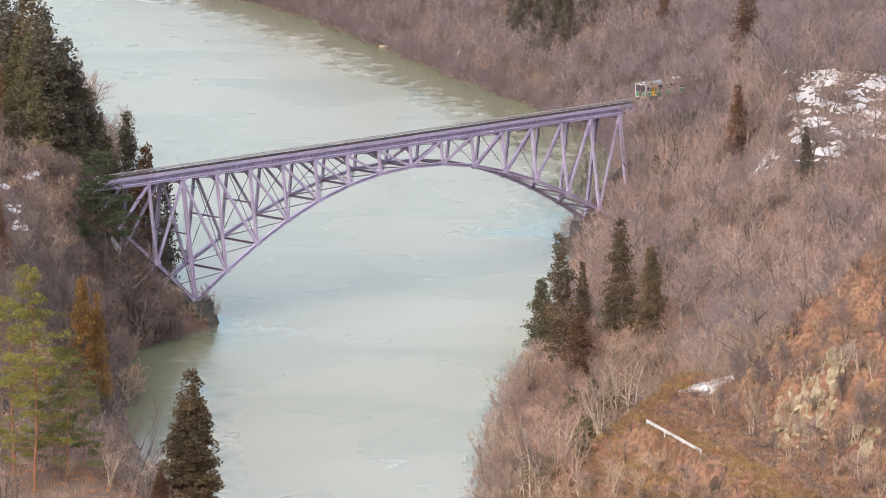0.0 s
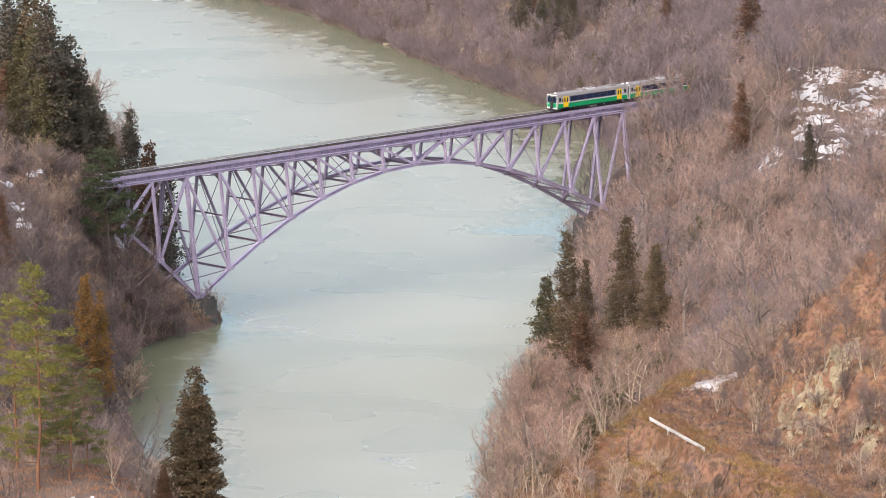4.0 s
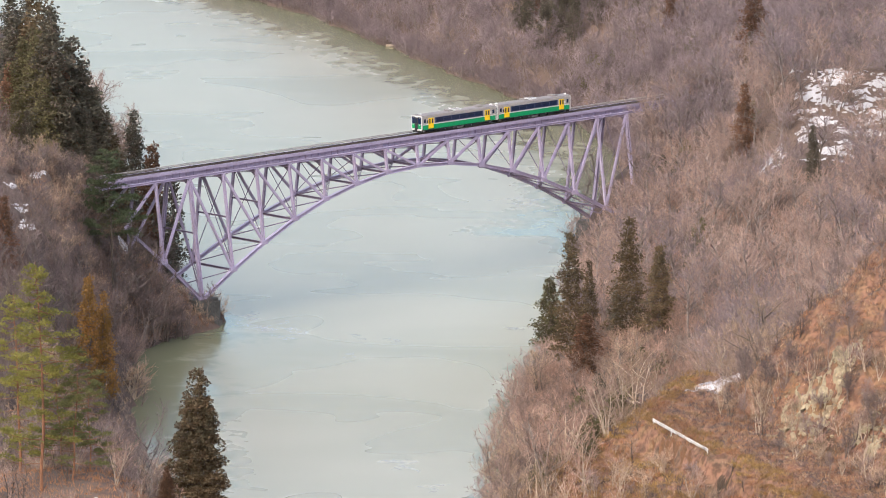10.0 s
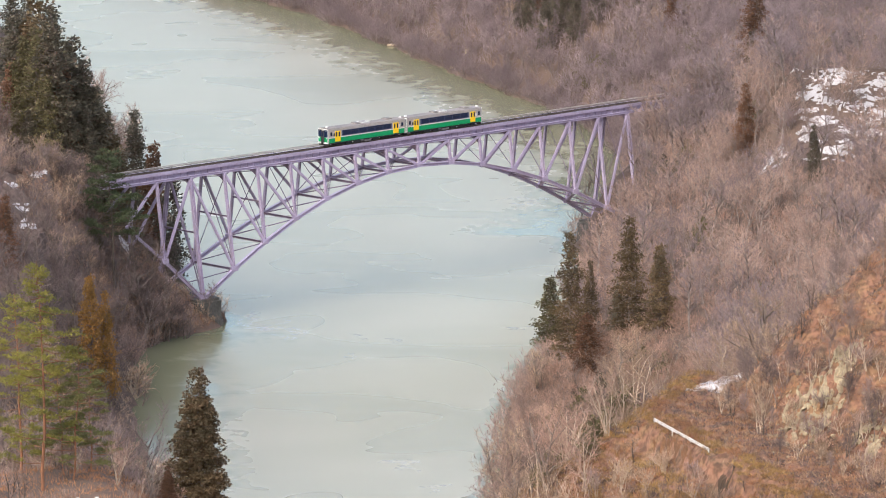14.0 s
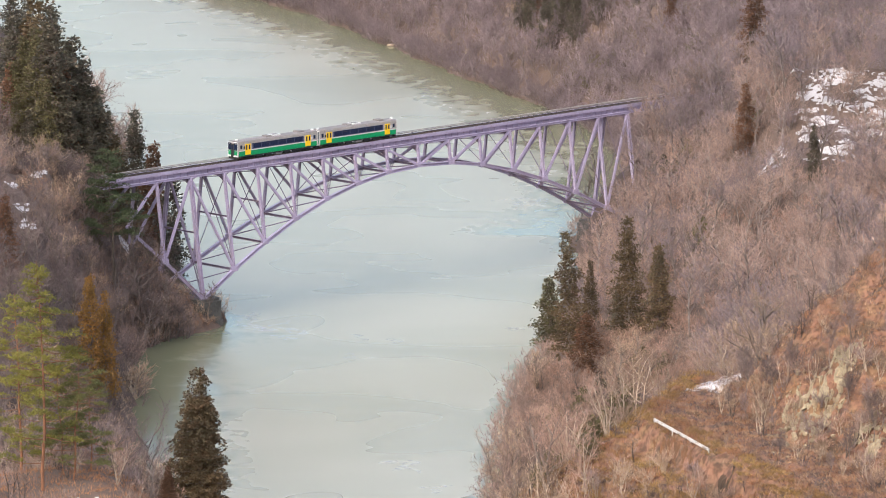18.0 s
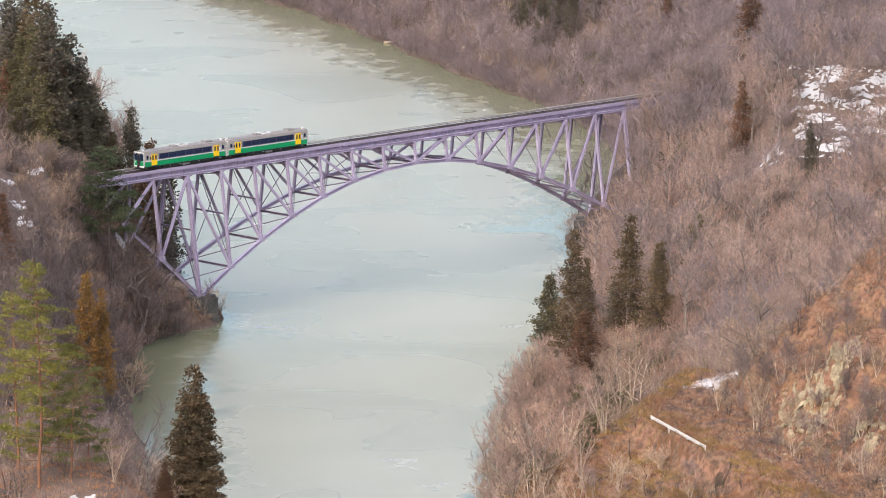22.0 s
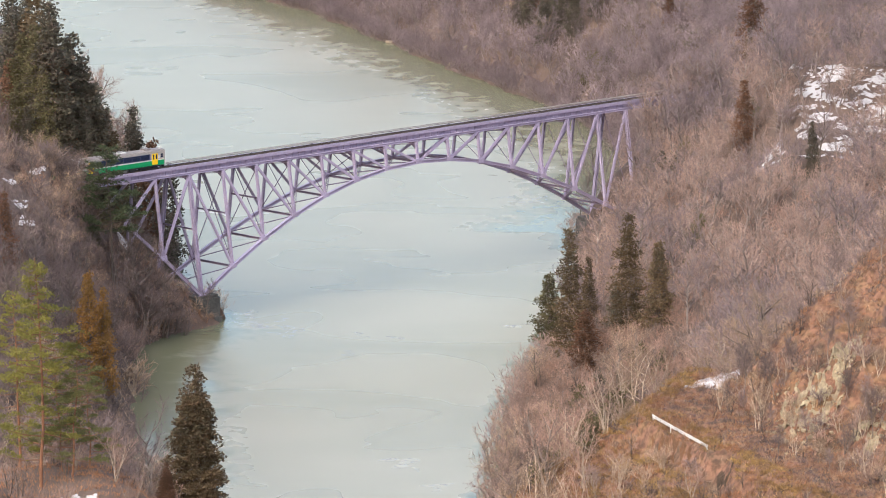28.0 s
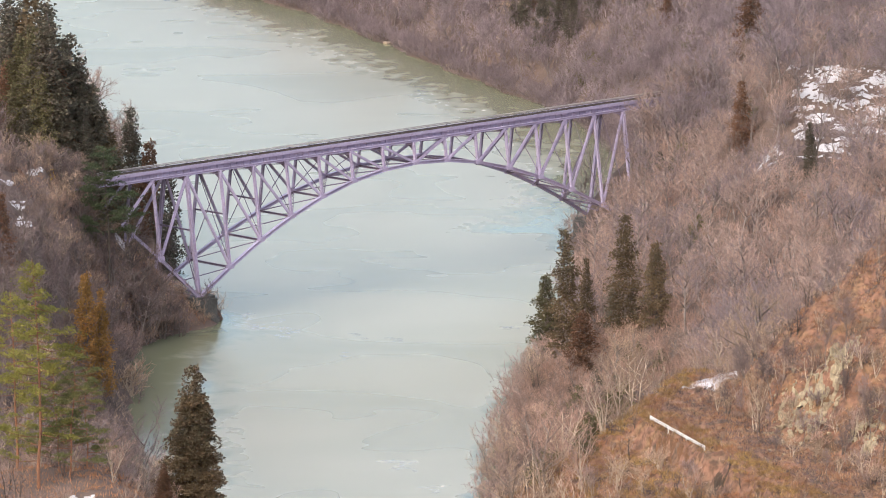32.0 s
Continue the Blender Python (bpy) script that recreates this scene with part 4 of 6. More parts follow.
CEDARS = [cedar(31, 20, 4.4, 0.06, 1.7, 0.85, 0.16, 8), cedar(32, 22, 4.6, 0.08, 1.7, 0.85, 0.2, 8), cedar(33, 18, 4.4, 0.08, 1.7, 0.85, 0.2, 8), cedar(34, 24, 5.0, 0.06, 1.6, 0.85, 0.14, 8), cedar(35, 22, 4.6, 0.0, 1.9, 0.78, 0.03, 16, 34, 0.3), cedar(36, 16, 3.4, 0.38, 1.1, 0.8, 0.35), cedar(37, 4, 3.0, 0.25, 1.1, 0.7, 0.2, 7)]
for w, c in CEDARS:
    shaded(w, M_BARK)
CEDAR_CROWNS = [[twin(c, m) for m in (M_CEDAR, M_CEDAR_BROWN, M_CEDAR_OLIVE, M_CEDAR_GOLD, M_CEDAR_DUSK)] for w, c in CEDARS]
M_FIR = leafy("grey_green_fir_needles", (0.105, 0.125, 0.065), (0.075, 0.095, 0.052), 0.15, third=(0.05, 0.06, 0.035))
PINES = [pine(41, 19, 3.1, 1.0, 0.16, 66, 0.5), pine(42, 14, 3.6, 1.0, 0.15, 40, 0.4), pine(43, 17, 3.2, 1.1, 0.52, 46, 0.0)]
for (w, c), m in zip(PINES, (M_PINE, M_PINE_DARK, M_FIR)):
    shaded(w, M_BARK_DARK if m is M_FIR else M_PINE_BARK)
    shaded(c, m)


def plant(name, label, category, group, wood, crown, x, y, scale=1.0, spin=0.0, sink=0.0):
    z = ground_z(x, y) - sink
    t = new(name)
    t.matrix_basis = Matrix.Translation((x, y, z)) @ Matrix.Rotation(spin, 4, "Z") @ Matrix.Diagonal((scale, scale, scale, 1))
    tagged(t, label, category, group)
    part("trunk", wood, M_BARK, t)
    part("crown", crown, M_TWIG, t)
    return t


# ---- woods ----
def scatter(x0, x1, y0, y1, step, seed):
    """Points on a shaken grid, with the height of the ground."""
    rng = np.random.default_rng(seed)
    gx, gy = np.meshgrid(np.arange(x0, x1, step), np.arange(y0, y1, step))
    gx = gx.ravel() + rng.uniform(-0.48, 0.48, gx.size) * step
    gy = gy.ravel() + rng.uniform(-0.48, 0.48, gy.size) * step
    return gx, gy, height(gx, gy), rng


def in_sight(x, y, margin=6.0):
    """The wedge of country that the lens takes in."""
    return np.abs(x - EYE[0]) < 0.0867 * (y - EYE[1]) + margin


def in_frame_height(x, y, z):
    """Leaves out slopes that lie wholly above or below what the lens takes in."""
    d = y - EYE[1]
    return ((EYE[2] - z) / d > 0.1235) & ((EYE[2] - z - 17) / d < 0.23)


def clear_of_line(x, y, room=7.5):
    u, w = along_line(x, y)
    near = np.where((u > 3) & (u < 108), room + 6.0, np.where((u > -24) & (u < 120), 6.0, 4.6))
    return ~((w > -near) & (w < np.where(u < 3, 6, 9)) & (u > -130) & (u < 215))


def on_spur(x, y):
    return (x > 5) & (y < -352)


def in_clearing(x, y):
    return (x > 64) & (y > -68) & (y < -36)


GLADES = ((28.3, -101, 45), (25.8, -56, 42), (30.5, -116, 30), (37.8, -113, 30), (42.4, -122, 26), (60.8, -43.8, 14), (70.2, -81.4, 9), (-49, -140, 26), (-47.1, -136, 26), (-45.6, -96, 44))


def off_snow(x, y):
    free = np.ones(x.shape, bool)
    for gx, gy in SNOW_GAPS:
        free &= ~((np.abs(x - gx) < 3.0) & (y < gy + 4) & (y > gy - 13))
    return free


def off_glades(x, y):
    """Keeps the cedars' feet clear on the side of the open valley."""
    free = np.ones(x.shape, bool)
    for gx, gy, run in GLADES:
        free &= ~((np.abs(x - gx + (y - gy) * -0.02) < 4.0) & (y < gy + 4) & (y > gy - run))
    return free


def right_wood():
    """Bare trees on the right bank; returns the places beyond the ones set singly."""
    x, y, z, rng = scatter(-60, 112, -366, 470, 4.7, 71)
    bank = np.interp(y, R_LINE[1], R_LINE[0])
    keep = (x > bank + 1.0) & in_sight(x, y) & clear_of_line(x, y) & (z > 0.7) & ~on_spur(x, y)
    keep &= ~(in_clearing(x, y) & (rng.random(x.size) < 0.42))
    keep &= ((y > 95) | (rng.random(x.size) < 0.58)) & in_frame_height(x, y, z)
    keep &= (x < bank + 82) & (off_glades(x, y) | (rng.random(x.size) < 0.06))
    return x[keep], y[keep], z[keep]


def left_wood():
    x, y, z, rng = scatter(-115, -10, -440, 200, 5.2, 72)
    bank = np.interp(y, L_LINE[1], L_LINE[0])
    keep = ((x < bank - 1.0) | (y < -300)) & in_sight(x, y) & clear_of_line(x, y) & (z > 0.7) & (x > -140)
    keep &= in_frame_height(x, y, z) & off_glades(x, y) & off_snow(x, y) & ~((y > -8) & (x < -54)) & ~((y > -46) & (x < -52) & (rng.random(x.size) < 0.6))
    keep &= ~((y < -300) & (x > -12 - 0.03 * (y + 440)))
    return x[keep], y[keep], z[keep]


def wood_stuff(name, label, places, seed, crown_mat, sizes=(0.8, 1.3), models=None, trunk=M_BARK_GREY):
    """Far trees joined into one piece of woodland."""
    rng = np.random.default_rng(seed)
    vs, fs, ms, o = [], [], [], 0
    kinds = []
    for w, c in models or FAR_BARE:
        v = np.array([p.co[:] for p in w.vertices] + [p.co[:] for p in c.vertices])
        tris = []
        for m, shift in ((w, 0), (c, len(w.vertices))):
            m.calc_loop_triangles()
            t = np.zeros(len(m.loop_triangles) * 3, np.int32)
            m.loop_triangles.foreach_get("vertices", t)
            tris.append(t.reshape(-1, 3) + shift)
        kinds.append((v, np.concatenate(tris), np.concatenate([np.ones(len(tris[0]), np.int32), np.zeros(len(tris[1]), np.int32)])))
    for x, y, z in zip(*places):
        v, f, slot = kinds[rng.integers(len(kinds))]
        ms.append(slot)
        a, s = rng.uniform(0, 6.28), rng.uniform(*sizes)
        c, n = math.cos(a) * s, math.sin(a) * s
        q = np.stack([v[:, 0] * c - v[:, 1] * n + x, v[:, 0] * n + v[:, 1] * c + y, v[:, 2] * s * rng.uniform(0.85, 1.15) + z], -1)
        vs.append(q)
        fs.append(f + o)
        o += len(v)
    vs, fs = np.concatenate(vs), np.concatenate(fs)
    m = bpy.data.meshes.new(name)
    m.vertices.add(len(vs))
    m.vertices.foreach_set("co", vs.ravel())
    m.loops.add(fs.size)
    m.loops.foreach_set("vertex_index", fs.ravel().astype(np.int32))
    m.polygons.add(len(fs))
    m.polygons.foreach_set("loop_start", np.arange(0, fs.size, 3, dtype=np.int32))
    m.polygons.foreach_set("material_index", np.concatenate(ms))
    m.update(calc_edges=True)
    m.materials.append(crown_mat)
    m.materials.append(trunk)
    return tagged(new(name, m), label, "woodland", kind="stuff")


BRUSH = [bare_tree(57, 5, 3.2, 2, 8, 3, 3, 2, 1.8, True), bare_tree(58, 4.5, 3.2, 2, 8, 3, 3, 2, 1.8, True)]
DENSE_BARE = [bare_tree(54, 11, 4.0, 1, 12, 5, 4, 3, 1.5, True), bare_tree(55, 9, 4.2, 2, 12, 5, 4, 3, 1.5, True), bare_tree(56, 11.5, 3.8, 1, 12, 5, 4, 3, 1.5, True)]
FAR_BARE = [bare_tree(51, 12, 3.5, 1, 13, 5, 4, 3, 1.0, True, 1.0, 0.34), bare_tree(52, 10, 3.8, 2, 13, 5, 4, 3, 1.0, True, 1.0), bare_tree(53, 13.5, 3.5, 1, 13, 5, 4, 3, 1.0, True, 1.0, 0.38)]


def woods():
    rng = random.Random(5)
    x, y, z = right_wood()
    near = np.argsort(y)[:50]
    rest = np.ones(x.size, bool)
    rest[near] = False
    for i in near:
        near_by = y[i] < -120
        k = rng.choice((6, 7, 9, 10)) if near_by else rng.randrange(6)
        plant("bare_tree", "leafless broadleaf tree with fine mauve-brown twigs on the slope", "tree", "bare trees of the valley", BARE[k][0], CROWNS[k][rng.choice((3, 3, 2) if near_by else (0, 0, 1, 2))],
              x[i], y[i], (rng.uniform(0.28, 0.4) if abs(x[i] - 7.7 - 0.026 * (y[i] - EYE[1])) < 4 else rng.uniform(0.5, 0.75)) if -330 < y[i] < -85 and x[i] < 46 else rng.uniform(0.85, 1.4), rng.uniform(0, 6.28))
    far = rest & (y > 95)
    low = rest & (y < -85) & (x < 46)
    mid = rest & ~far & ~low
    wood_stuff("bare_woodland", "low leafless wood on the slope above the water", (x[low], y[low], z[low]), 4, M_TWIG, (0.45, 0.75))
    wood_stuff("bare_woodland", "leafless mauve-brown wood on the bank behind the bridge", (x[far], y[far], z[far]), 1, M_TWIG_MAUVE, (0.65, 1.1), DENSE_BARE)
    grey = mid & (waves(x, y, 46.0, 61) + 0.6 * waves(x, y, 15.0, 62) + 0.7 * ((x > 58) & (y > -75)) > 0.25)
    mid &= ~grey
    wood_stuff("bare_woodland", "leafless brown wood on the hillside beside the bridge", (x[mid], y[mid], z[mid]), 2, M_TWIG)
    wood_stuff("bare_woodland", "leafless mauve-grey wood on the hillside beside the bridge", (x[grey], y[grey], z[grey]), 6, M_TWIG_MAUVE)
    x, y, z, dice = scatter(26, 104, -170, 92, 5.2, 25)
    on = (x > np.interp(y, R_LINE[1], R_LINE[0]) + 3) & in_sight(x, y) & clear_of_line(x, y) & in_frame_height(x, y, z) & ~(in_clearing(x, y) & (dice.random(x.size) < 0.7)) & (z > 1)
    high = on & (x > 54) & (y > -75)
    on &= ~high
    wood_stuff("undergrowth", "leafless pinkish-brown undergrowth of the hillside", (x[on], y[on], z[on]), 26, M_TWIG_RED, (0.5, 1.0), BRUSH)
    wood_stuff("undergrowth", "leafless mauve-grey undergrowth about the snowy field", (x[high], y[high], z[high]), 36, M_TWIG_MAUVE, (0.5, 1.0), BRUSH)
    x, y, z, dice = scatter(57, 71, -60, -28, 2.2, 29)
    on = clear_of_line(x, y) & in_sight(x, y)
    wood_stuff("undergrowth", "low leafless brown scrub at the field's edge", (x[on], y[on], z[on]), 38, M_TWIG, (0.35, 0.75), BRUSH)
    x, y, z = left_wood()
    one = (y < -55) & (y > -110) | (y < -330)
    idx = np.flatnonzero(one)
    rng.shuffle(idx)
    single = np.zeros(x.size, bool)
    for i in idx[:20]:
        single[i] = True
        k = rng.randrange(6) if y[i] > -300 else rng.choice((6, 7, 8))
        plant("bare_tree", "leafless broadleaf tree with fine grey-brown twigs on the slope", "tree", "bare trees of the valley", BARE[k][0], CROWNS[k][rng.choice((2, 2, 2, 1))],
              x[i], y[i], rng.uniform(0.6, 0.9), rng.uniform(0, 6.28))
    r = ~single
    wood_stuff("bare_woodland", "dark leafless wood on the shaded bank below the railway", (x[r], y[r], z[r]), 3, M_TWIG_GREY, (0.6, 1.05), trunk=M_BARK)


def shore_brush():
    """Low brush that leans over the water's edge."""
    rng = np.random.default_rng(17)
    out = []
    for (lx, ly), sign, lo, hi, step in ((R_LINE, 1, 95, 470, 2.3), (R_LINE, 1, -190, 95, 3.8), (L_LINE, -1, -90, 60, 3.0)):
        y = np.arange(lo, hi, step) + rng.uniform(-0.9, 0.9, np.arange(lo, hi, step).size)
        for k in (0, 1):
            x = np.interp(y, ly, lx) + sign * (-0.4 + 2.2 * k + rng.uniform(-0.3, 1.0, y.size))
            out.append(np.stack([x, y, height(x, y)], -1))
    p = np.concatenate(out)
    ok = in_sight(p[:, 0], p[:, 1]) & clear_of_line(p[:, 0], p[:, 1]) & (p[:, 2] > -0.3) & in_frame_height(p[:, 0], p[:, 1], p[:, 2])
    u, w = along_line(p[:, 0], p[:, 1])
    ok &= np.hypot(u - 1, w) > 12
    p = p[ok]
    f = p[:, 1] > 95
    x, y, z, rng = scatter(-40, 110, 95, 440, 4.3, 23)
    on = (x > np.interp(y, R_LINE[1], R_LINE[0]) + 4) & in_sight(x, y) & in_frame_height(x, y, z) & clear_of_line(x, y)
    wood_stuff("undergrowth", "leafless mauve-brown undergrowth of the far wood", (x[on], y[on], z[on]), 24, M_TWIG_MAUVE, (0.7, 1.3), BRUSH)
    wood_stuff("shore_brush", "leafless brown brush along the far waterline", (p[f, 0], p[f, 1], p[f, 2]), 21, M_TWIG_MAUVE, (0.7, 1.2), BRUSH)
    wood_stuff("shore_brush", "leafless brown brush along the waterline", (p[~f, 0], p[~f, 1], p[~f, 2]), 22, M_TWIG, (0.6, 1.1), BRUSH)


GROVE = ((-63.0, -40, 60.1, 1, 0, 0.0), (-71.1, -33, 48.5, 2, 1, 1.3), (-68.3, -34, 53.1, 0, 2, 2.6), (-65.7, -38, 55.0, 3, 2, 3.9), (-62.2, -36, 50.3, 2, 1, 5.2), (-59.9, -33, 52.9, 0, 0, 0.3), (-57.9, -33, 48.6, 3, 0, 1.6), (-55.6, -32, 43.7, 0, 0, 2.9), (-54.1, -31, 38.8, 3, 4, 4.2), (-69.3, -40, 44.9, 0, 2, 5.5), (-63.9, -42, 47.4, 2, 2, 0.6), (-60.4, -41, 45.0, 0, 0, 1.9), (-56.9, -38, 40.5, 3, 0, 3.2), (-67.0, -44, 41.4, 0, 0, 4.5), (-71.3, -20, 55.6, 1, 0, 5.8), (-66.9, -20, 59.7, 0, 4, 0.9), (-52.5, -28, 34.3, 0, 4, 2.2))
PALE_TREES = ((-72.4, 150, 28.6, 3), (-68.8, 150, 23.7, 1), (-63.7, 155, 17.0, 3), (-65.2, 145, 14.5, 1), (-62.0, 160, 9.5, 3))


def great_trees():
    """Large spreading bare trees at the water's edge and on the near slopes."""
    rng = random.Random(77)
    for x, y, s, k, tint in ((22.8, -112, 1.1, 7, 3), (17.9, -158, 1.2, 7, 3), (34.4, -156, 1.15, 6, 3), (37.9, -150, 1.0, 7, 3), (23.0, -153, 0.9, 7, 3), (36.5, -128, 1.0, 6, 3), (15.2, -172, 1.25, 7, 3)):
        plant("bare_tree", "large spreading leafless tree at the water's edge", "tree", "great bare trees", BARE[k][0], CROWNS[k][tint], x, y, 0.72 * s, rng.uniform(0, 6.28))
    for x, y, s, k, tint in ((19.5, -345, 0.85, 7, 3), (25, -350, 0.7, 6, 3), (29, -342, 0.85, 7, 3), (20.5, -335, 0.85, 7, 1), (34, -346, 0.9, 6, 3)):
        plant("bare_tree", "large many-stemmed leafless tree behind the road bank", "tree", "great bare trees", BARE[k][0], CROWNS[k][tint], x, y, s, rng.uniform(0, 6.28))
    for x, y, s, k, tint in ((-28, -455, 0.85, 6, 0), (-23, -452, 0.95, 7, 0), (-20.5, -446, 0.9, 6, 1), (-26, -442, 1.05, 7, 0), (-30.5, -448, 0.9, 6, 2), (-16, -442, 0.75, 7, 0), (-22, -462, 0.6, 7, 0), (-34, -455, 0.9, 7, 1), (-24.5, -447, 1.05, 7, 1), (-21.8, -440, 1.05, 6, 0), (-19, -440, 0.9, 7, 0), (-18.2, -449, 0.7, 7, 1), (-25, -459, 0.6, 6, 3), (-14.6, -452, 0.5, 7, 3), (-13.8, -448, 0.55, 6, 3), (-15.2, -461, 0.4, 7, 3), (-20.6, -456, 0.7, 6, 0), (-27.5, -438, 1.1, 6, 0), (-23.4, -435, 1.1, 7, 1)):
        plant("bare_tree", "leafless grey-brown tree below the pines", "tree", "great bare trees", BARE[k][0], CROWNS[k][2 if x < -22 else 3 if x > -21 else tint], x, y, s, rng.uniform(0, 6.28))
    for x, y, s, k in ((20.5, -383, 0.85, 9), (22.8, -390, 0.8, 10), (25.4, -383, 0.9, 9), (27.0, -379, 0.85, 10), (24.2, -374, 0.8, 9), (29.5, -372, 0.8, 10), (20.0, -374, 0.85, 10), (18.6, -389, 0.7, 9), (17.3, -379, 0.8, 10), (26.2, -395.3, 0.45, 9), (32, -365, 0.8, 9), (24, -362, 0.65, 10), (17.6, -395, 0.9, 10), (16.4, -400, 0.85, 9), (19.0, -403, 0.6, 10), (21.5, -396, 0.75, 9), (15.3, -394, 1.0, 6), (14.9, -403, 0.95, 7), (18.5, -386, 0.95, 7)):
        plant("bare_tree", "pale many-stemmed leafless tree on the road bank", "tree", "great bare trees", BARE[k][0], CROWNS[k][rng.choice((0, 3, 1))], x, y, s, rng.uniform(0, 6.28))
    spots = [(rng.uniform(20, 48), rng.uniform(-215, -100)) for i in range(190)] + [(rng.uniform(22, 40), rng.uniform(-152, -98)) for i in range(120)]
    spots = np.array([(x, y, ground_z(x, y)) for x, y in spots if ground_z(x, y) > 1.2])
    wood_stuff("low_brush", "low leafless pinkish-brown brush before the cedars", (spots[:, 0], spots[:, 1], spots[:, 2]), 27, M_TWIG_RED, (0.45, 0.8), BRUSH, M_BARK_GREY)
    for x, y, tip, k in PALE_TREES + tuple((x + 1.1, y + 3, tip - 2.0, 4 - k) for x, y, tip, k in PALE_TREES) + tuple((x - 1.2, y + 5, tip - 1.2, k) for x, y, tip, k in PALE_TREES):
        plant("bare_tree", "pale leafless tree on the far side of the cedar grove", "tree", "great bare trees", BARE[k][0], CROWNS[k][0], x, y, (tip - ground_z(x, y)) / 12.5, rng.uniform(0, 6.28))
    for i in range(40):  # slender trees dotted over the snowy field
        k = rng.choice((0, 1, 3, 4))
        plant("bare_tree", "slender leafless tree standing in the snowy field", "tree", "bare trees of the field", BARE[k][0], CROWNS[k][rng.choice((0, 0, 2))], rng.uniform(58, 92), rng.uniform(-76, -32), rng.uniform(0.45, 0.85), rng.uniform(0, 6.28))
    for x, y, s, k in ((-62.8, -58, 0.95, 6), (-66.8, -62, 0.8, 7), (-58.6, -62, 0.75, 6), (-69.0, -80, 0.8, 7), (-60.4, -74, 0.75, 7), (-57.2, -84, 0.7, 6), (-60.2, -94, 0.7, 7), (-54.6, -78, 0.6, 6), (-71.5, -96, 0.8, 6), (-57.0, -104, 0.65, 7)):
        plant("bare_tree", "pale-stemmed leafless tree before the cedar grove", "tree", "great bare trees", BARE[k][0], CROWNS[k][3], x, y, s, rng.uniform(0, 6.28))
    plant("bare_tree", "cream-coloured leafless tree at the water's edge", "tree", "great bare trees", BARE[16][0], CROWNS[16][3], -45.3, -99, 1.0, 1.0)
    for x, y, s in ((27, 285, 0.9), (31.5, 262, 0.85), (23.5, 293, 0.7)):
        plant("bare_tree", "pale many-limbed leafless tree on the far bank", "tree", "great bare trees", BARE[7][0], CROWNS[7][3], x, y, s, rng.uniform(0, 6.28))
    for u, w, tall in ((105, -11, 7), (107, -13.5, 8), (109, -12, 9), (108, -16, 8), (111, -14, 10)):
        p = BRIDGE @ Vector((u, w, 0))
        plant("bare_tree", "low leafless tree before the far pier", "tree", "great bare trees", BARE[7][0], CROWNS[7][0], p.x, p.y, tall / 13, rng.uniform(0, 6.28))
    for x, y, s in ((-45.2, -97, 0.5), (-43.8, -104, 0.5)):
        plant("bare_tree", "pale leafless tree leaning over the cove", "tree", "great bare trees", BARE[6][0], CROWNS[6][0], x, y, s, rng.uniform(0, 6.28))


def conifer(x, y, tall, kind, tint, spin=0.0, wide=1.0):
    names = ("dark green", "bronzed reddish-brown", "olive green", "golden bronze", "dusky brown-green")
    w, c = CEDARS[kind][0], CEDAR_CROWNS[kind][tint]
    base = (20, 22, 18, 24, 22, 16, 4)[kind]
    t = plant("cedar_tree", names[tint] + " spired cedar standing among leafless trees", "tree", "cedars of the valley", w, c, x, y, tall / base, spin)
    s = tall / base
    t.scale = (s * wide, s * wide, s)
    return t


def spire(x, y, tip, kind, tint, spin=0.0, wide=1.0):
    """A cedar whose top reaches the height tip above the river."""
    return conifer(x, y, tip - ground_z(x, y), kind, tint, spin, wide)


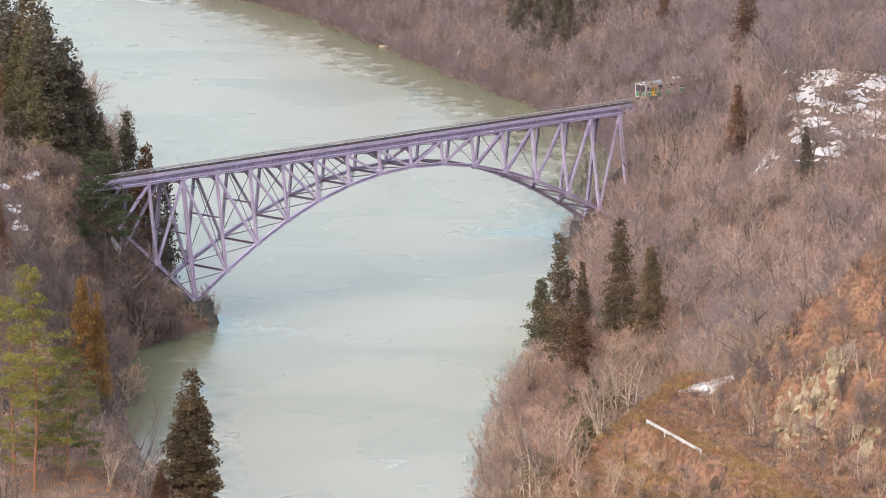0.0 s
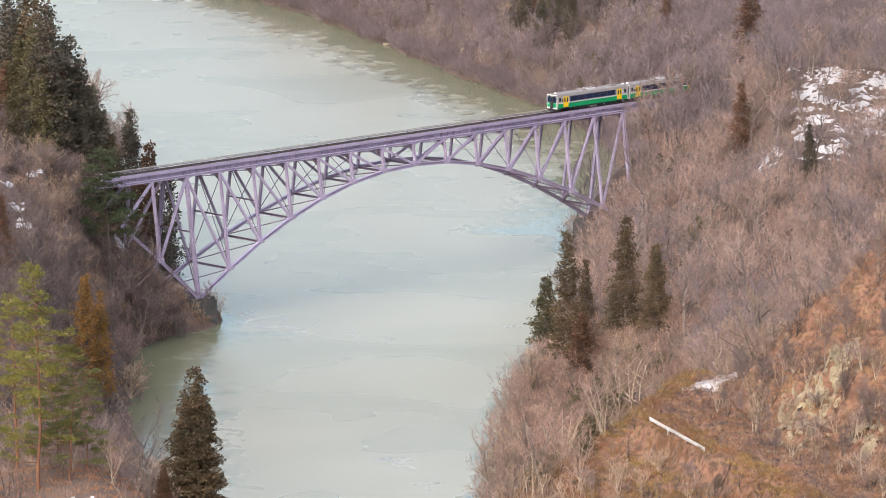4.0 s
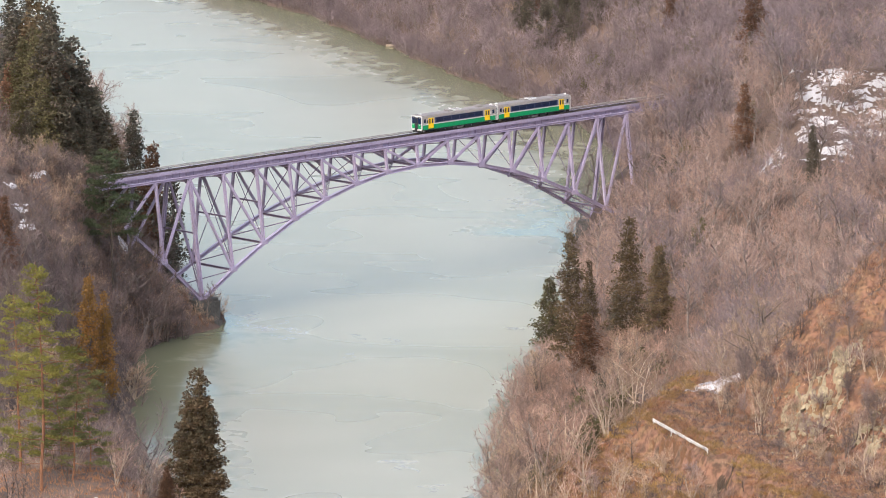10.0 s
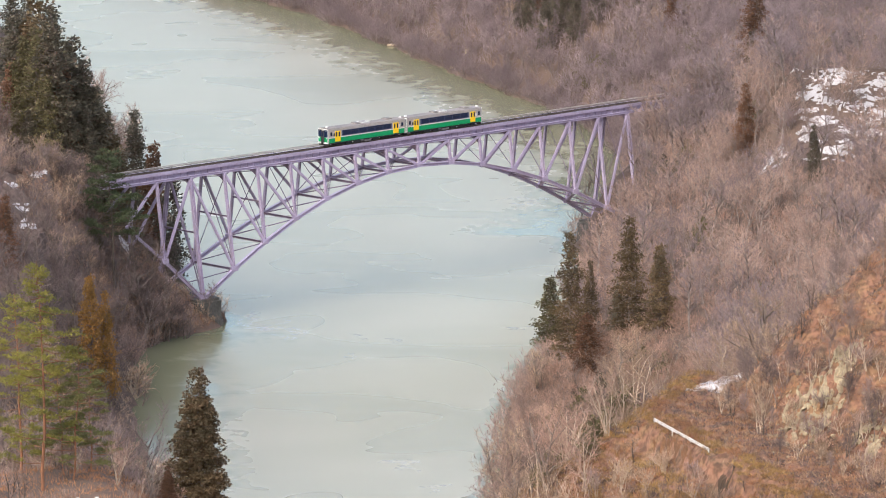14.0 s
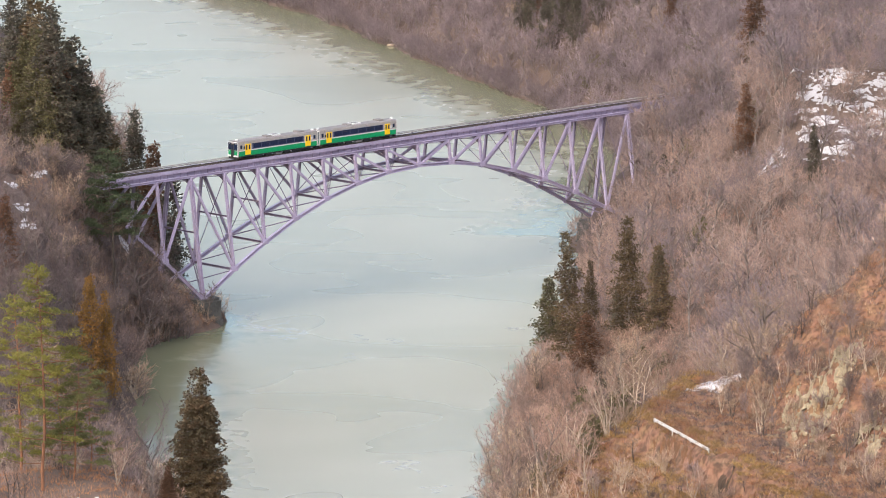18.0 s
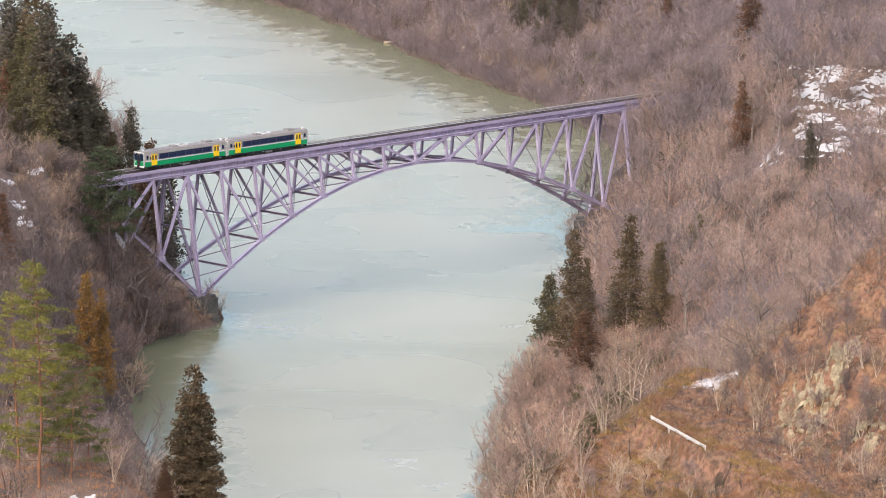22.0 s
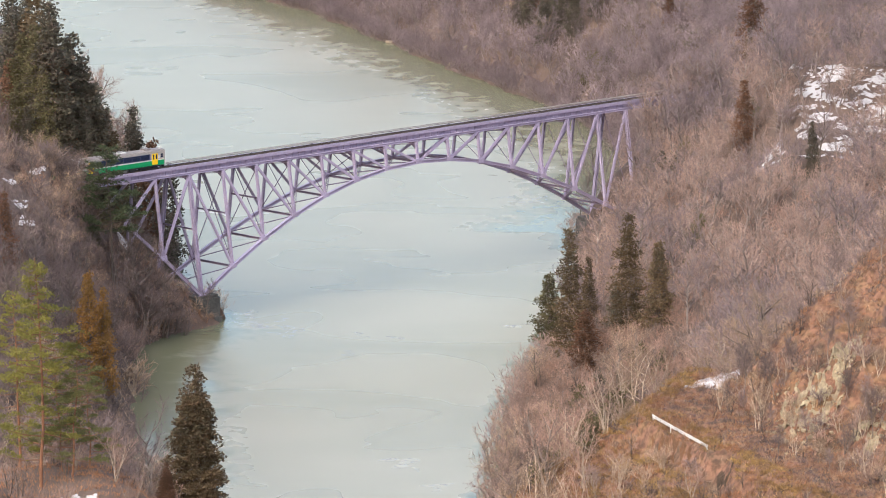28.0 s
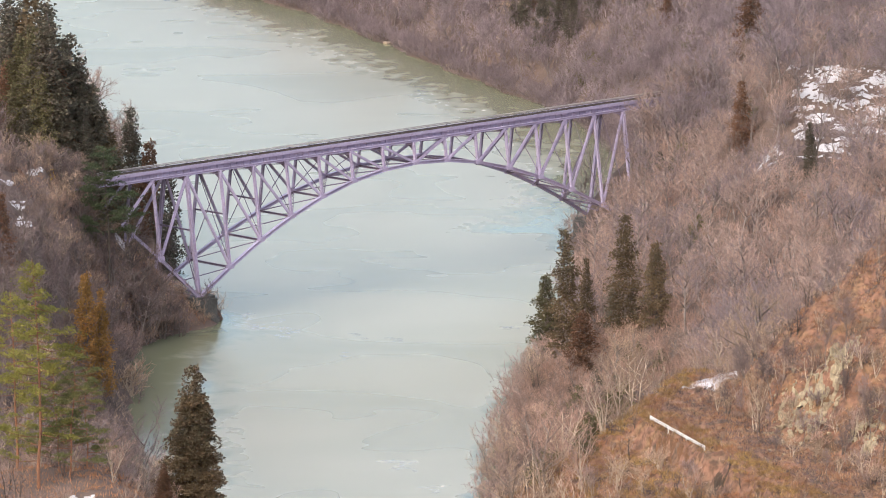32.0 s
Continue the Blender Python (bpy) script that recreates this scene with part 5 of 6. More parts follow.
def conifers():
    made = [spire(28.3, -101, 29.2, 1, 4, 0, 1.1), spire(25.8, -56, 13.2, 2, 2, 1.0, 1.5), spire(30.5, -116, 17.8, 2, 1, 2.0, 1.9), spire(37.8, -113, 33.6, 1, 4, 3.0, 1.2), spire(42.4, -122, 30.5, 2, 4, 0.5, 1.2), spire(31.8, -90, 22.0, 3, 4, 0.7, 1.0), spire(36.0, -104, 20.5, 0, 0, 1.7, 1.2)]
    made += [spire(60.8, -43.8, 46, 1, 1, 1.2, 1.25), spire(70.2, -81.4, 44, 0, 0, 0.3), spire(70.2, 86.3, 47, 3, 1, 2.2, 1.9), spire(68.5, 70, 40, 3, 4, 1.2, 1.3), spire(71.4, 43.6, 42.6, 0, 4, 0.4, 1.2), spire(86.4, 25.8, 47, 3, 4, 2.4, 1.3)]
    made += [spire(-51.5, 12, 33, 0, 0, 0.4), spire(-47.8, 8, 27.5, 2, 1, 0.9), spire(-43, -14, 17, 5, 0, 0.3), spire(-44.5, -20, 22, 5, 0, 1.3), spire(-43, -10, 25, 5, 0, 2.3)]
    made += [spire(x, y, tip, k, c, w, 1.2) for x, y, tip, k, c, w in (
        (-70.5, 60, 45.6, 3, 0, 0.2), (-75.5, 60, 51, 3, 0, 1.1), (-67.7, 60, 39, 3, 0, 1.7), (-64.8, 58, 35, 0, 0, 0.7), (-62, 57, 31, 3, 0, 2.7), (-60.2, 57, 26, 0, 0, 2.9))]
    made += [spire(x, y, tip, k, c, w, 1.2) for x, y, tip, k, c, w in (
        (-72.0, 0, 46, 2, 1, 2.0), (-68.5, -5, 49, 0, 2, 0.6), (-76, 30, 56, 1, 0, 0.1), (-63, 20, 37, 3, 0, 0.9), (-66, 30, 42, 3, 2, 1.9), (-58.5, 25, 29, 0, 0, 2.2), (-72, 25, 47, 3, 0, 2.4))]
    made += [spire(x, y, tip, k, c, w, 1.35) for x, y, tip, k, c, w in (
        (-73.9, 10, 42, 2, 1, 0.3), (-69.1, 10, 40, 0, 2, 1.3), (-64.9, 10, 36.5, 3, 2, 2.2), (-60.7, 10, 32.5, 0, 0, 2.0), (-72.3, -4, 36, 3, 0, 0.8), (-56.5, 10, 28, 3, 0, 1.5), (-67, -8, 38, 3, 0, 3.5),
        (-70.8, -20, 40, 0, 1, 0.3), (-65.7, -20, 38.5, 3, 2, 1.3), (-61.6, -20, 36.5, 0, 0, 2.2), (-57.5, -20, 33, 3, 0, 2.0), (-68.3, -22, 34.5, 2, 2, 0.8))]
    made += [spire(-49.7, -140, 29.0, 2, 3, 0.2, 0.9), spire(-47.6, -136, 25.5, 0, 3, 0.8, 0.8), spire(-62.7, -143.9, 42.5, 1, 1, 2.4, 1.5)]
    # the grove above the railway's left end
    for x, y, tip, k, c, w in GROVE:
        made.append(spire(x, y, tip, k, c, w, 1.25))
    p = Vector((-50.4, -60.0, 0))
    made.append(plant("fir_tree", "airy dark green fir beside the railway line", "tree", "", PINES[2][0], PINES[2][1], p.x, p.y, (37.5 - ground_z(p.x, p.y)) / 17, 0.7))
    made += [spire(-16.9, -455, 76.5, 4, 4, 0.5, 1.16), spire(-19.0, -472, 70.4, 4, 1, 0.3, 1.2)]
    made += [spire(25.3, 285, 24, 3, 0, 0.3), spire(36, 262, 28, 3, 0, 1.3, 1.2), spire(41, 270, 30, 0, 0, 2.3, 1.2), spire(48, 262, 30, 2, 0, 0.9), spire(30, 282, 22, 0, 1, 1.9),
             spire(31.3, 262, 25, 3, 0, 0.1, 1.2), spire(38, 252, 27, 0, 0, 1.1, 1.2), spire(43, 250, 31, 3, 0, 0.5, 1.2), spire(34, 268, 28, 3, 0, 0.9, 1.2), spire(27.4, 280, 25, 0, 0, 0.6, 1.2),
             spire(33, 275, 26, 3, 0, 2.1), spire(52, 240, 33, 3, 0, 2.6), spire(59, 215, 32, 2, 1, 2.8)]
    for x, y, tall, k, w in ((-30.6, -476, 22.4, 0, 3.5), (-27.9, -474, 13.0, 1, 1.2), (-28.8, -471, 11.5, 1, 4.4), (-33.3, -468, 18.0, 0, 2.2), (-26.6, -467, 10.5, 1, 3.1)):
        made.append(plant("pine_tree", ("yellow-green" if k == 0 else "dark green") + " red pine with orange bark and flat needle pads", "tree", "pines of the near slope", PINES[k][0], PINES[k][1], x, y, tall / (19, 14)[k], w))
    return made


def evergreen_brush():
    """Dark evergreen bushes under the bare trees."""
    rng = random.Random(19)
    groups = [((38, -149), (42, -154), (35, -156), (31, -147), (33, -160), (29, -152), (27, -142), (24, -150), (36, -140)),
              ((41, 241), (38, 237), (44, 224), (63, 182), (40, 231), (46, 230), (43, 236), (36, 243)),
              ((52, 14), (47, 19), (54, 17), (73, 110), (67, -20), (83, 34), (89, 33), (62, -34), (49, 24)),
              ((-47, -39), (-49, -43), (-54, -42), (-50, -56), (-52, -50), (-56, -62), (-55, -52)), ((40, -95), (52, -78), (72, -130), (50, -84), (60, -120)), ((19.5, -379), (22.5, -376), (24.5, -380), (21, -371), (26.5, -376), (18.5, -384), (23, -368), (25, -371), (20, -366), (27.5, -370), (22, -362), (25.5, -363), (24, -385), (28, -377))]
    for g in groups:
        for x, y in g:
            x, y = x + rng.uniform(-1, 1), y + rng.uniform(-2, 2)
            t = rng.uniform(2.6, 4.6)
            w, c = CEDARS[6][0], CEDAR_CROWNS[6][rng.choice((0, 2, 2)) if y > -300 else 2]
            b = plant("evergreen_bush", "dark olive evergreen bush under leafless trees", "bush", "evergreen bushes", w, c, x, y, t / 4, rng.uniform(0, 6.28))
            b.scale = (t / 4, t / 4, t / 4)


def screens():
    """Taller bare trees that stand close before the line at both ends of the bridge."""
    rng = random.Random(9)
    spots = [(111.5 + 1.6 * i, -6.6 - (i % 3) * 2.0, 12.5) for i in range(26)]
    spots += [(-31 - 1.6 * i, -5.6 - (i % 3) * 2.0, 10.0) for i in range(22)]
    spots += [(-5 - 1.5 * i, -7.0 - (i % 4) * 2.6, 8.0) for i in range(18)]
    spots += [(-4 - 2.0 * i, 8.0 + (i % 3) * 2.6, 8.0) for i in range(10)]
    spots += [(-43 - 1.3 * i, -4.9 - (i % 3) * 1.6, 11.0) for i in range(0, 34, 2)]
    spots += [(-30 - 1.1 * i, -4.3 - (i % 3) * 0.8, 11.0) for i in range(0, 20, 2)]
    spots += [(-26 - 1.2 * i, -4.9 - (i % 2) * 1.2, 36.0) for i in range(9)]
    spots += [(104 + 1.7 * i, -9.5 - (i % 3) * 2.6, 8.0) for i in range(9)]
    spots += [(99 + 2.2 * i, -11 - (i % 2) * 4, 8.0) for i in range(9)]
    for u, w, tall in ((-9.5, -12.5, 8), (-12.0, -10.5, 12), (-13.5, -12, 13), (-15.0, -11, 14), (-16.5, -12.5, 15), (-18.5, -11, 16), (-20.5, -12, 17), (-22.5, -11, 18), (-10.8, -11, 9)):
        p = BRIDGE @ Vector((u, w, 0))
        k = rng.choice((6, 7))
        plant("bare_tree", "brown leafless tree on the bank before the bridge's foot", "tree", "bare trees by the line", BARE[k][0], CROWNS[k][rng.choice((0, 2))], p.x, p.y, tall / 13, rng.uniform(0, 6.28))
    for u, w, tall in spots:
        p = BRIDGE @ Vector((u, w, 0))
        k = rng.randrange(5) if u > -43 else rng.choice((6, 7))
        g = ground_z(p.x, p.y)
        if g < 0.2 or (-6 < u < 0 and w < 0):
            continue
        top = (38.5 if u < -29 else 34.5) if tall == 36.0 else 30.5 + 1.1 * (u - 111) if u > 111 and w > -11 else 13.5 + 0.9 * (u - 104) if u > 50 else 38.5 if u < -30 else 6.0 + 0.75 * (-5 - u)
        tall = min(13.0 if -33 < u < 0 and w < 0 and tall != 36.0 else 30.0, max(4.0, min(top, 39.0) - g + rng.uniform(-1.0, 1.5)))
        if u < 0 and tall > 13:
            k = rng.choice((14, 15))
        plant("bare_tree", "tall leafless tree beside the railway line", "tree", "bare trees by the line", BARE[k][0], CROWNS[k][rng.choice((0, 2) if u > 50 else (2, 2, 0))], p.x, p.y, tall / (12, 13.5, 10.5, 12, 14, 8, 13, 13, 11, 11, 11, 6, 5, 6, 24, 24)[k], rng.uniform(0, 6.28))


woods()
shore_brush()
evergreen_brush()
great_trees()
screens()
CONIFERS = conifers()


# ---- snow, road, rock ----
def snow(name, label, cx, cy, rx, ry, cover, seed, step=0.45, size=5.0, lift=0.16, shear=0.0, shelves=False):
    """Thawing snow: what is left of a blanket, as ragged islands that follow the ground."""
    gx, gy = np.meshgrid(np.arange(cx - rx, cx + rx, step), np.arange(cy - ry, cy + ry, step))
    e = np.sqrt(((gx - cx) / rx) ** 2 + ((gy - cy) / ry) ** 2)
    if shelves:  # it lies in strips along the contours
        e = np.maximum(np.abs(gy - cy) / ry, np.abs(gx - cx) / rx)
        s = waves(gx * 0.3, gy, size, seed) * 0.6 + 0.4 * waves(gx * 0.5, gy, size / 2.4, seed + 1) + cover - np.clip(e - 0.82, 0, 2) * 4.0
    else:
        s = waves(gx, gy, size, seed) * 0.6 + 0.35 * waves(gx, gy, size / 3.1, seed + 1) + cover - np.clip(e - 0.65, 0, 2) * 2.5
    gx = gx + shear * (gy - cy)
    gz = height(gx, gy) + np.clip(s, -0.15, 0.5) * lift * 2.2 + 0.03
    ny, nx = gx.shape
    on = (s[:-1, :-1] + s[:-1, 1:] + s[1:, 1:] + s[1:, :-1]) > 0
    i = np.arange(nx * ny).reshape(ny, nx)
    q = np.stack([i[:-1, :-1], i[:-1, 1:], i[1:, 1:], i[1:, :-1]], -1)[on]
    used, inv = np.unique(q, return_inverse=True)
    v = np.stack([gx, gy, gz], -1).reshape(-1, 3)[used]
    m = bpy.data.meshes.new(name)
    m.from_pydata(v.tolist(), [], inv.reshape(-1, 4).tolist())
    m.materials.append(M_SNOW)
    m.shade_smooth()
    tagged(new(name, m), label, "snow", kind="stuff")


snow("snow_field", "patchy thawing snow between the trees of the hillside", 86, -52, 19, 17.5, -0.05, 3, 0.3, 3.0, shelves=True)
snow("snow_patch", "thin strips of old snow at the field's edge", 64, -60, 4.0, 7.0, 0.0, 5, 0.3, 2.6)
for k, (x, y) in enumerate(SNOW_GAPS):
    snow("snow_patch", "snow remnant under the trees of the steep bank", x, y, 2.0, 2.6, 0.12, 31 + k, 0.25, 3.0, 0.12)
snow("snow_patch", "long strip of old snow on the road shelf", 38.4, -368.5, 2.3, 4.6, 1.6, 9, 0.2, 3, 0.06, 0.5)
snow("snow_patch", "small snow remnant on the bank near the pier", -50, -41, 1.6, 1.2, 0.2, 14, 0.25, 3)
snow("snow_patch", "snow remnant at the foot of the pines", -26.7, -480.2, 4.6, 1.3, 0.2, 16, 0.2, 2.2, 0.06)


def guard_rail():
    g = thing("guard_rail", "weathered white roadside guard rail on steel posts", "guard rail")
    a, c = Vector((30.35, -388.5, 0)), Vector((35.6, -403, 0))
    for p in (a, c):
        p.z = ground_z(p.x, p.y) + 0.45
    n = 6
    for i in range(n):
        p, q = a.lerp(c, i / n), a.lerp(c, (i + 1) / n)
        b = Build()
        for dz, t in ((0.1, 0.14), (-0.1, 0.14)):
            b.beam(p + Vector((0, 0, dz)), q + Vector((0, 0, dz)), 0.06, t)
        part("rail_beam", b, M_WHITE, g)
    for i in (0, 2, 4, 6):
        p = a.lerp(c, i / n)
        b = Build()
        b.tube([(p.x + 0.08, p.y + 0.03, p.z - 0.95), (p.x + 0.08, p.y + 0.03, p.z + 0.15)], (0.07, 0.07), 8)
        part("post", b, M_WHITE, g)


guard_rail()


M_RUST = material("rusty_bare_earth", (0.17, 0.078, 0.036), (0.10, 0.05, 0.026), 0.95, scale=0.8, bump=0.8, third=(0.20, 0.11, 0.05))


def hollow(cx, cy, rx, ry, shear, mat, label):
    """A patch in a washed-out hollow of the bank: bare earth, or its painted shade, by mat."""
    gx, gy = np.meshgrid(np.arange(cx - 1.3 * rx, cx + 1.3 * rx, 0.22), np.arange(cy - 1.3 * ry, cy + 1.3 * ry, 0.28))
    e = np.hypot((gx - cx) / rx, (gy - cy) / ry) + 0.22 * waves(gx, gy, 2.4, 51)
    gx = gx + shear * (gy - cy)
    i = np.arange(gx.size).reshape(gx.shape)
    on = np.maximum(np.maximum(e[:-1, :-1], e[1:, 1:]), np.maximum(e[:-1, 1:], e[1:, :-1])) < 1
    q = np.stack([i[:-1, :-1], i[:-1, 1:], i[1:, 1:], i[1:, :-1]], -1)[on]
    used, inv = np.unique(q, return_inverse=True)
    v = np.stack([gx, gy, height(gx, gy) + 0.08 + 0.06 * waves(gx, gy, 0.8, 52)], -1).reshape(-1, 3)[used]
    m = bpy.data.meshes.new("earth_shade_patch")
    m.from_pydata(v.tolist(), [], inv.reshape(-1, 4).tolist())
    m.materials.append(mat)
    tagged(new("earth_shade_patch", m), label, "earth", kind="structure")


hollow(36.57, -408.8, 1.75, 2.0, 0.0, M_SHADE_EARTH, "earth in a washed-out hollow of the bank, darkened as painted shade")
hollow(32.2, -396.5, 0.75, 6.0, -0.364, M_RUST, "rust-brown bare earth under the lip of the road bank")



# ---- the near hillside ----
M_LITTER = leafy("withered_bracken", (0.50, 0.25, 0.125), (0.36, 0.18, 0.10), 0.1, third=(0.2, 0.12, 0.08))
def blades(name, label, category, places, seed, mat, size, count, wide=0.05, spread=0.5, flop=0.6, snap=False):
    """Tufts of dry grass or brush as one ground cover."""
    rng = np.random.default_rng(seed)
    x, y, z = (np.repeat(np.asarray(a), count) for a in places)
    n = x.size
    p = np.stack([x + rng.normal(0, spread, n), y + rng.normal(0, spread, n), z - 0.05], -1)
    if snap:
        p[:, 2] = height(p[:, 0], p[:, 1]) - 0.05
    d = np.stack([rng.normal(0, flop, n), rng.normal(0, flop, n), rng.uniform(0.5, 1.2, n)], -1)
    d *= (size * rng.uniform(0.5, 1.3, n) / np.linalg.norm(d, axis=1))[:, None]
    a = rng.uniform(0, 6.28, n)
    s = np.stack([np.cos(a), np.sin(a), np.zeros(n)], -1) * wide
    v = np.stack([p - s, p + s, p + d], 1).reshape(-1, 3)
    m = bpy.data.meshes.new(name)
    m.vertices.add(len(v))
    m.vertices.foreach_set("co", v.ravel())
    m.loops.add(len(v))
    m.loops.foreach_set("vertex_index", np.arange(len(v), dtype=np.int32))
    m.polygons.add(n)
    m.polygons.foreach_set("loop_start", np.arange(0, len(v), 3, dtype=np.int32))
    m.update(calc_edges=True)
    m.materials.append(mat)
    tagged(new(name, m), label, category, kind="stuff")


def rock_mesh(seed, rough=0.35):
    """A broken block with flat faces."""
    rng = random.Random(seed)
    bm = bmesh.new()
    bmesh.ops.create_icosphere(bm, subdivisions=2, radius=1.0)
    off = Vector((rng.uniform(0, 50), rng.uniform(0, 50), rng.uniform(0, 50)))
    for v in bm.verts:
        n = v.co.normalized()
        c = max(abs(n.x), abs(n.y), abs(n.z))
        v.co = n * (0.75 + 0.35 / c * 0.7) * (1 + rough * noise.noise(n * 1.7 + off) + 0.15 * noise.noise(n * 5 + off))
    m = bpy.data.meshes.new("rock")
    bm.to_mesh(m)
    bm.free()
    m.materials.append(M_ROCK)
    return m


ROCKS = [rock_mesh(80 + i) for i in range(5)]


def outcrop(name, label, cx, cy, rx, ry, n, seed, big=(0.4, 1.3), keep=-0.1):
    rng = random.Random(seed)
    t = thing(name, label, "rock", Matrix.Translation((cx, cy, ground_z(cx, cy))))
    z0 = ground_z(cx, cy)
    done = 0
    while done < n:
        x, y = cx + rng.gauss(0, 0.5) * rx, cy + rng.gauss(0, 0.5) * ry
        if waves(np.array([x]), np.array([y]), 4.0, seed)[0] < keep and rng.random() < 0.8:
            done += 0.2
            continue
        s = rng.uniform(*big)
        m = Matrix.Translation((x - cx, y - cy, ground_z(x, y) - z0 - 0.5 * s)) @ Euler((rng.uniform(0, 6), rng.uniform(0, 6), rng.uniform(0, 6))).to_matrix().to_4x4() @ Matrix.Diagonal((s, s * rng.uniform(0.6, 1.1), s * rng.uniform(0.6, 1.0), 1))
        part("rock", ROCKS[rng.randrange(5)], M_ROCK, t, at=m)
        done += 1


def rock_face(name, label, cx, cy, rx, ry, cover, seed, step=0.2, mat=M_ROCK, kind="rock face"):
    """Bare rock in the cut: broken ledges that stand out of the slope."""
    gx, gy = np.meshgrid(np.arange(cx - rx, cx + rx, step), np.arange(cy - ry, cy + ry, step))
    e = np.sqrt(((gx - cx) / rx) ** 2 + ((gy - cy) / ry) ** 2)
    s = waves(gx, gy, 4.2, seed) * 0.5 + 0.45 * waves(gx, gy, 1.5, seed + 1) + cover - np.clip(e - 0.5, 0, 2) * 2.2
    ledge = np.floor((waves(gx, gy, 1.7, seed + 2) + 0.6 * waves(gx, gy, 0.75, seed + 3)) * 3) / 3
    gz = height(gx, gy) + np.clip(s, -0.4, 1.0) * 0.7 + 0.3 * ledge + 0.12 * waves(gx, gy, 0.6, seed + 4)
    push = 0.3 * ledge + 0.1 * waves(gx, gy, 0.8, seed + 5)
    v = np.stack([gx - push * 0.8, gy - push * 0.5, gz], -1).reshape(-1, 3)
    ny, nx = gx.shape
    on = (s[:-1, :-1] + s[:-1, 1:] + s[1:, 1:] + s[1:, :-1]) > -0.6
    i = np.arange(nx * ny).reshape(ny, nx)
    q = np.stack([i[:-1, :-1], i[:-1, 1:], i[1:, 1:], i[1:, :-1]], -1)[on]
    used, inv = np.unique(q, return_inverse=True)
    m = bpy.data.meshes.new(name)
    m.from_pydata(v[used].tolist(), [], inv.reshape(-1, 4).tolist())
    m.materials.append(mat)
    tagged(new(name, m), label, kind, kind="structure")


rock_face("rock_face", "pale cream and brown rock laid bare in the road cut", 48.0, -396, 6.0, 8.6, 0.22, 61, 0.15)
rock_face("rock_face", "grey broken rock low in the road cut", 52.6, -411, 2.6, 6.5, 0.1, 71)
outcrop("shore_rocks", "brown rocks at the far waterline", 10.4, 303.6, 2.5, 2.5, 9, 95, (0.5, 1.2), -2)
outcrop("rock_outcrop", "loose weathered blocks lying on the road cut", 45.6, -398, 4.8, 10.0, 60, 91, (0.15, 0.45))


def spur_cover():
    x, y, z, rng = scatter(10, 62, -432, -352, 0.8, 74)
    ok = in_sight(x, y, 2) & (z > 25)
    ok &= ~((np.abs(x - 36.57) < 1.7) & (y < -404.21) & (y > -409.91))
    lip = 29.4 - 0.364 * (y + 384)
    ok &= ~((y < -387) & (y > -412) & (x < lip - 0.7) & (x > lip - 2.6) & (rng.random(x.size) < 0.93))
    x, y, z = x[ok], y[ok], z[ok]
    edge = 29.4 + np.where(y < -384, -0.364, 0.3) * (y + 384)
    bank = (x < edge + 2.0)
    tone = waves(x, y, 6.0, 44) + 0.5 * waves(x, y, 2.2, 45)
    for name, label, on, mat, size, n in (
            ("dry_grass", "tawny ochre dry grass on the road bank", bank & (tone > -0.25), M_GRASS, 0.55, 26), ("brown_grass", "brown withered grass on the road bank", bank & (tone <= -0.25), M_LITTER, 0.5, 22),
            ("dead_bracken", "reddish dead bracken on the road cut", ~bank & (tone > 0.1), M_LITTER, 0.42, 18), ("dry_grass", "russet dry grass on the road cut", ~bank & (tone <= -0.55), M_GRASS_RUSSET, 0.45, 14),
            ("dead_brush", "grey-brown dead brush on the road cut", ~bank & (tone > -0.35) & (tone <= 0.1), M_TWIG_GREY, 0.6, 14)):
        n = int(n * (2.3 if "bank" in label else 1.6))
        blades(name, label, "undergrowth", (x[on], y[on], z[on]), 6 + n, mat, size, n, 0.032, 0.45, 0.8)
    blades("dead_stalks", "tangle of thin dead stalks over the near hillside", "undergrowth", (x[::2], y[::2], z[::2]), 88, M_STALK, 0.7, 9, 0.022, 0.6, 1.0)
    blades("dark_stalks", "dark woody stems over the near hillside", "undergrowth", (x[::3], y[::3], z[::3]), 89, M_BARK_DARK, 0.8, 10, 0.03, 0.6, 1.2)
    rr = random.Random(31)
    pick = np.flatnonzero(rng.random(x.size) < 0.03)
    for i in pick:
        if edge[i] - 0.5 < x[i] < edge[i] + 7 and y[i] < -368:
            continue
        k = rr.choice((11, 12))
        plant("bare_shrub", "leafless brown shrub on the road cut", "shrub", "shrubs of the near hillside", BARE[k][0], CROWNS[k][rr.choice((0, 1, 3))], x[i], y[i], rr.uniform(0.2, 0.5), rr.uniform(0, 6.28))


def saplings():
    """Slender leafless trees that stand over the road cut."""
    x, y, z, rng = scatter(14, 64, -428, -352, 3.0, 77)
    rr = random.Random(41)
    ok = in_sight(x, y, 2) & (z > 25)
    for i in np.flatnonzero(ok):
        edge = 29.4 + (-0.364 if y[i] < -384 else 0.3) * (y[i] + 384)
        if edge - 1 < x[i] < edge + 6 and y[i] < -366:
            continue
        if rr.random() < 0.25:
            continue
        k = rr.choice((8, 8, 11, 12, 9, 10))
        plant("bare_sapling", "slender leafless young tree on the road cut", "tree", "young trees of the near hillside", BARE[k][0], CROWNS[k][rr.choice((0, 2, 3, 3))], x[i], y[i], rr.uniform(0.22, 0.52), rr.uniform(0, 6.28))


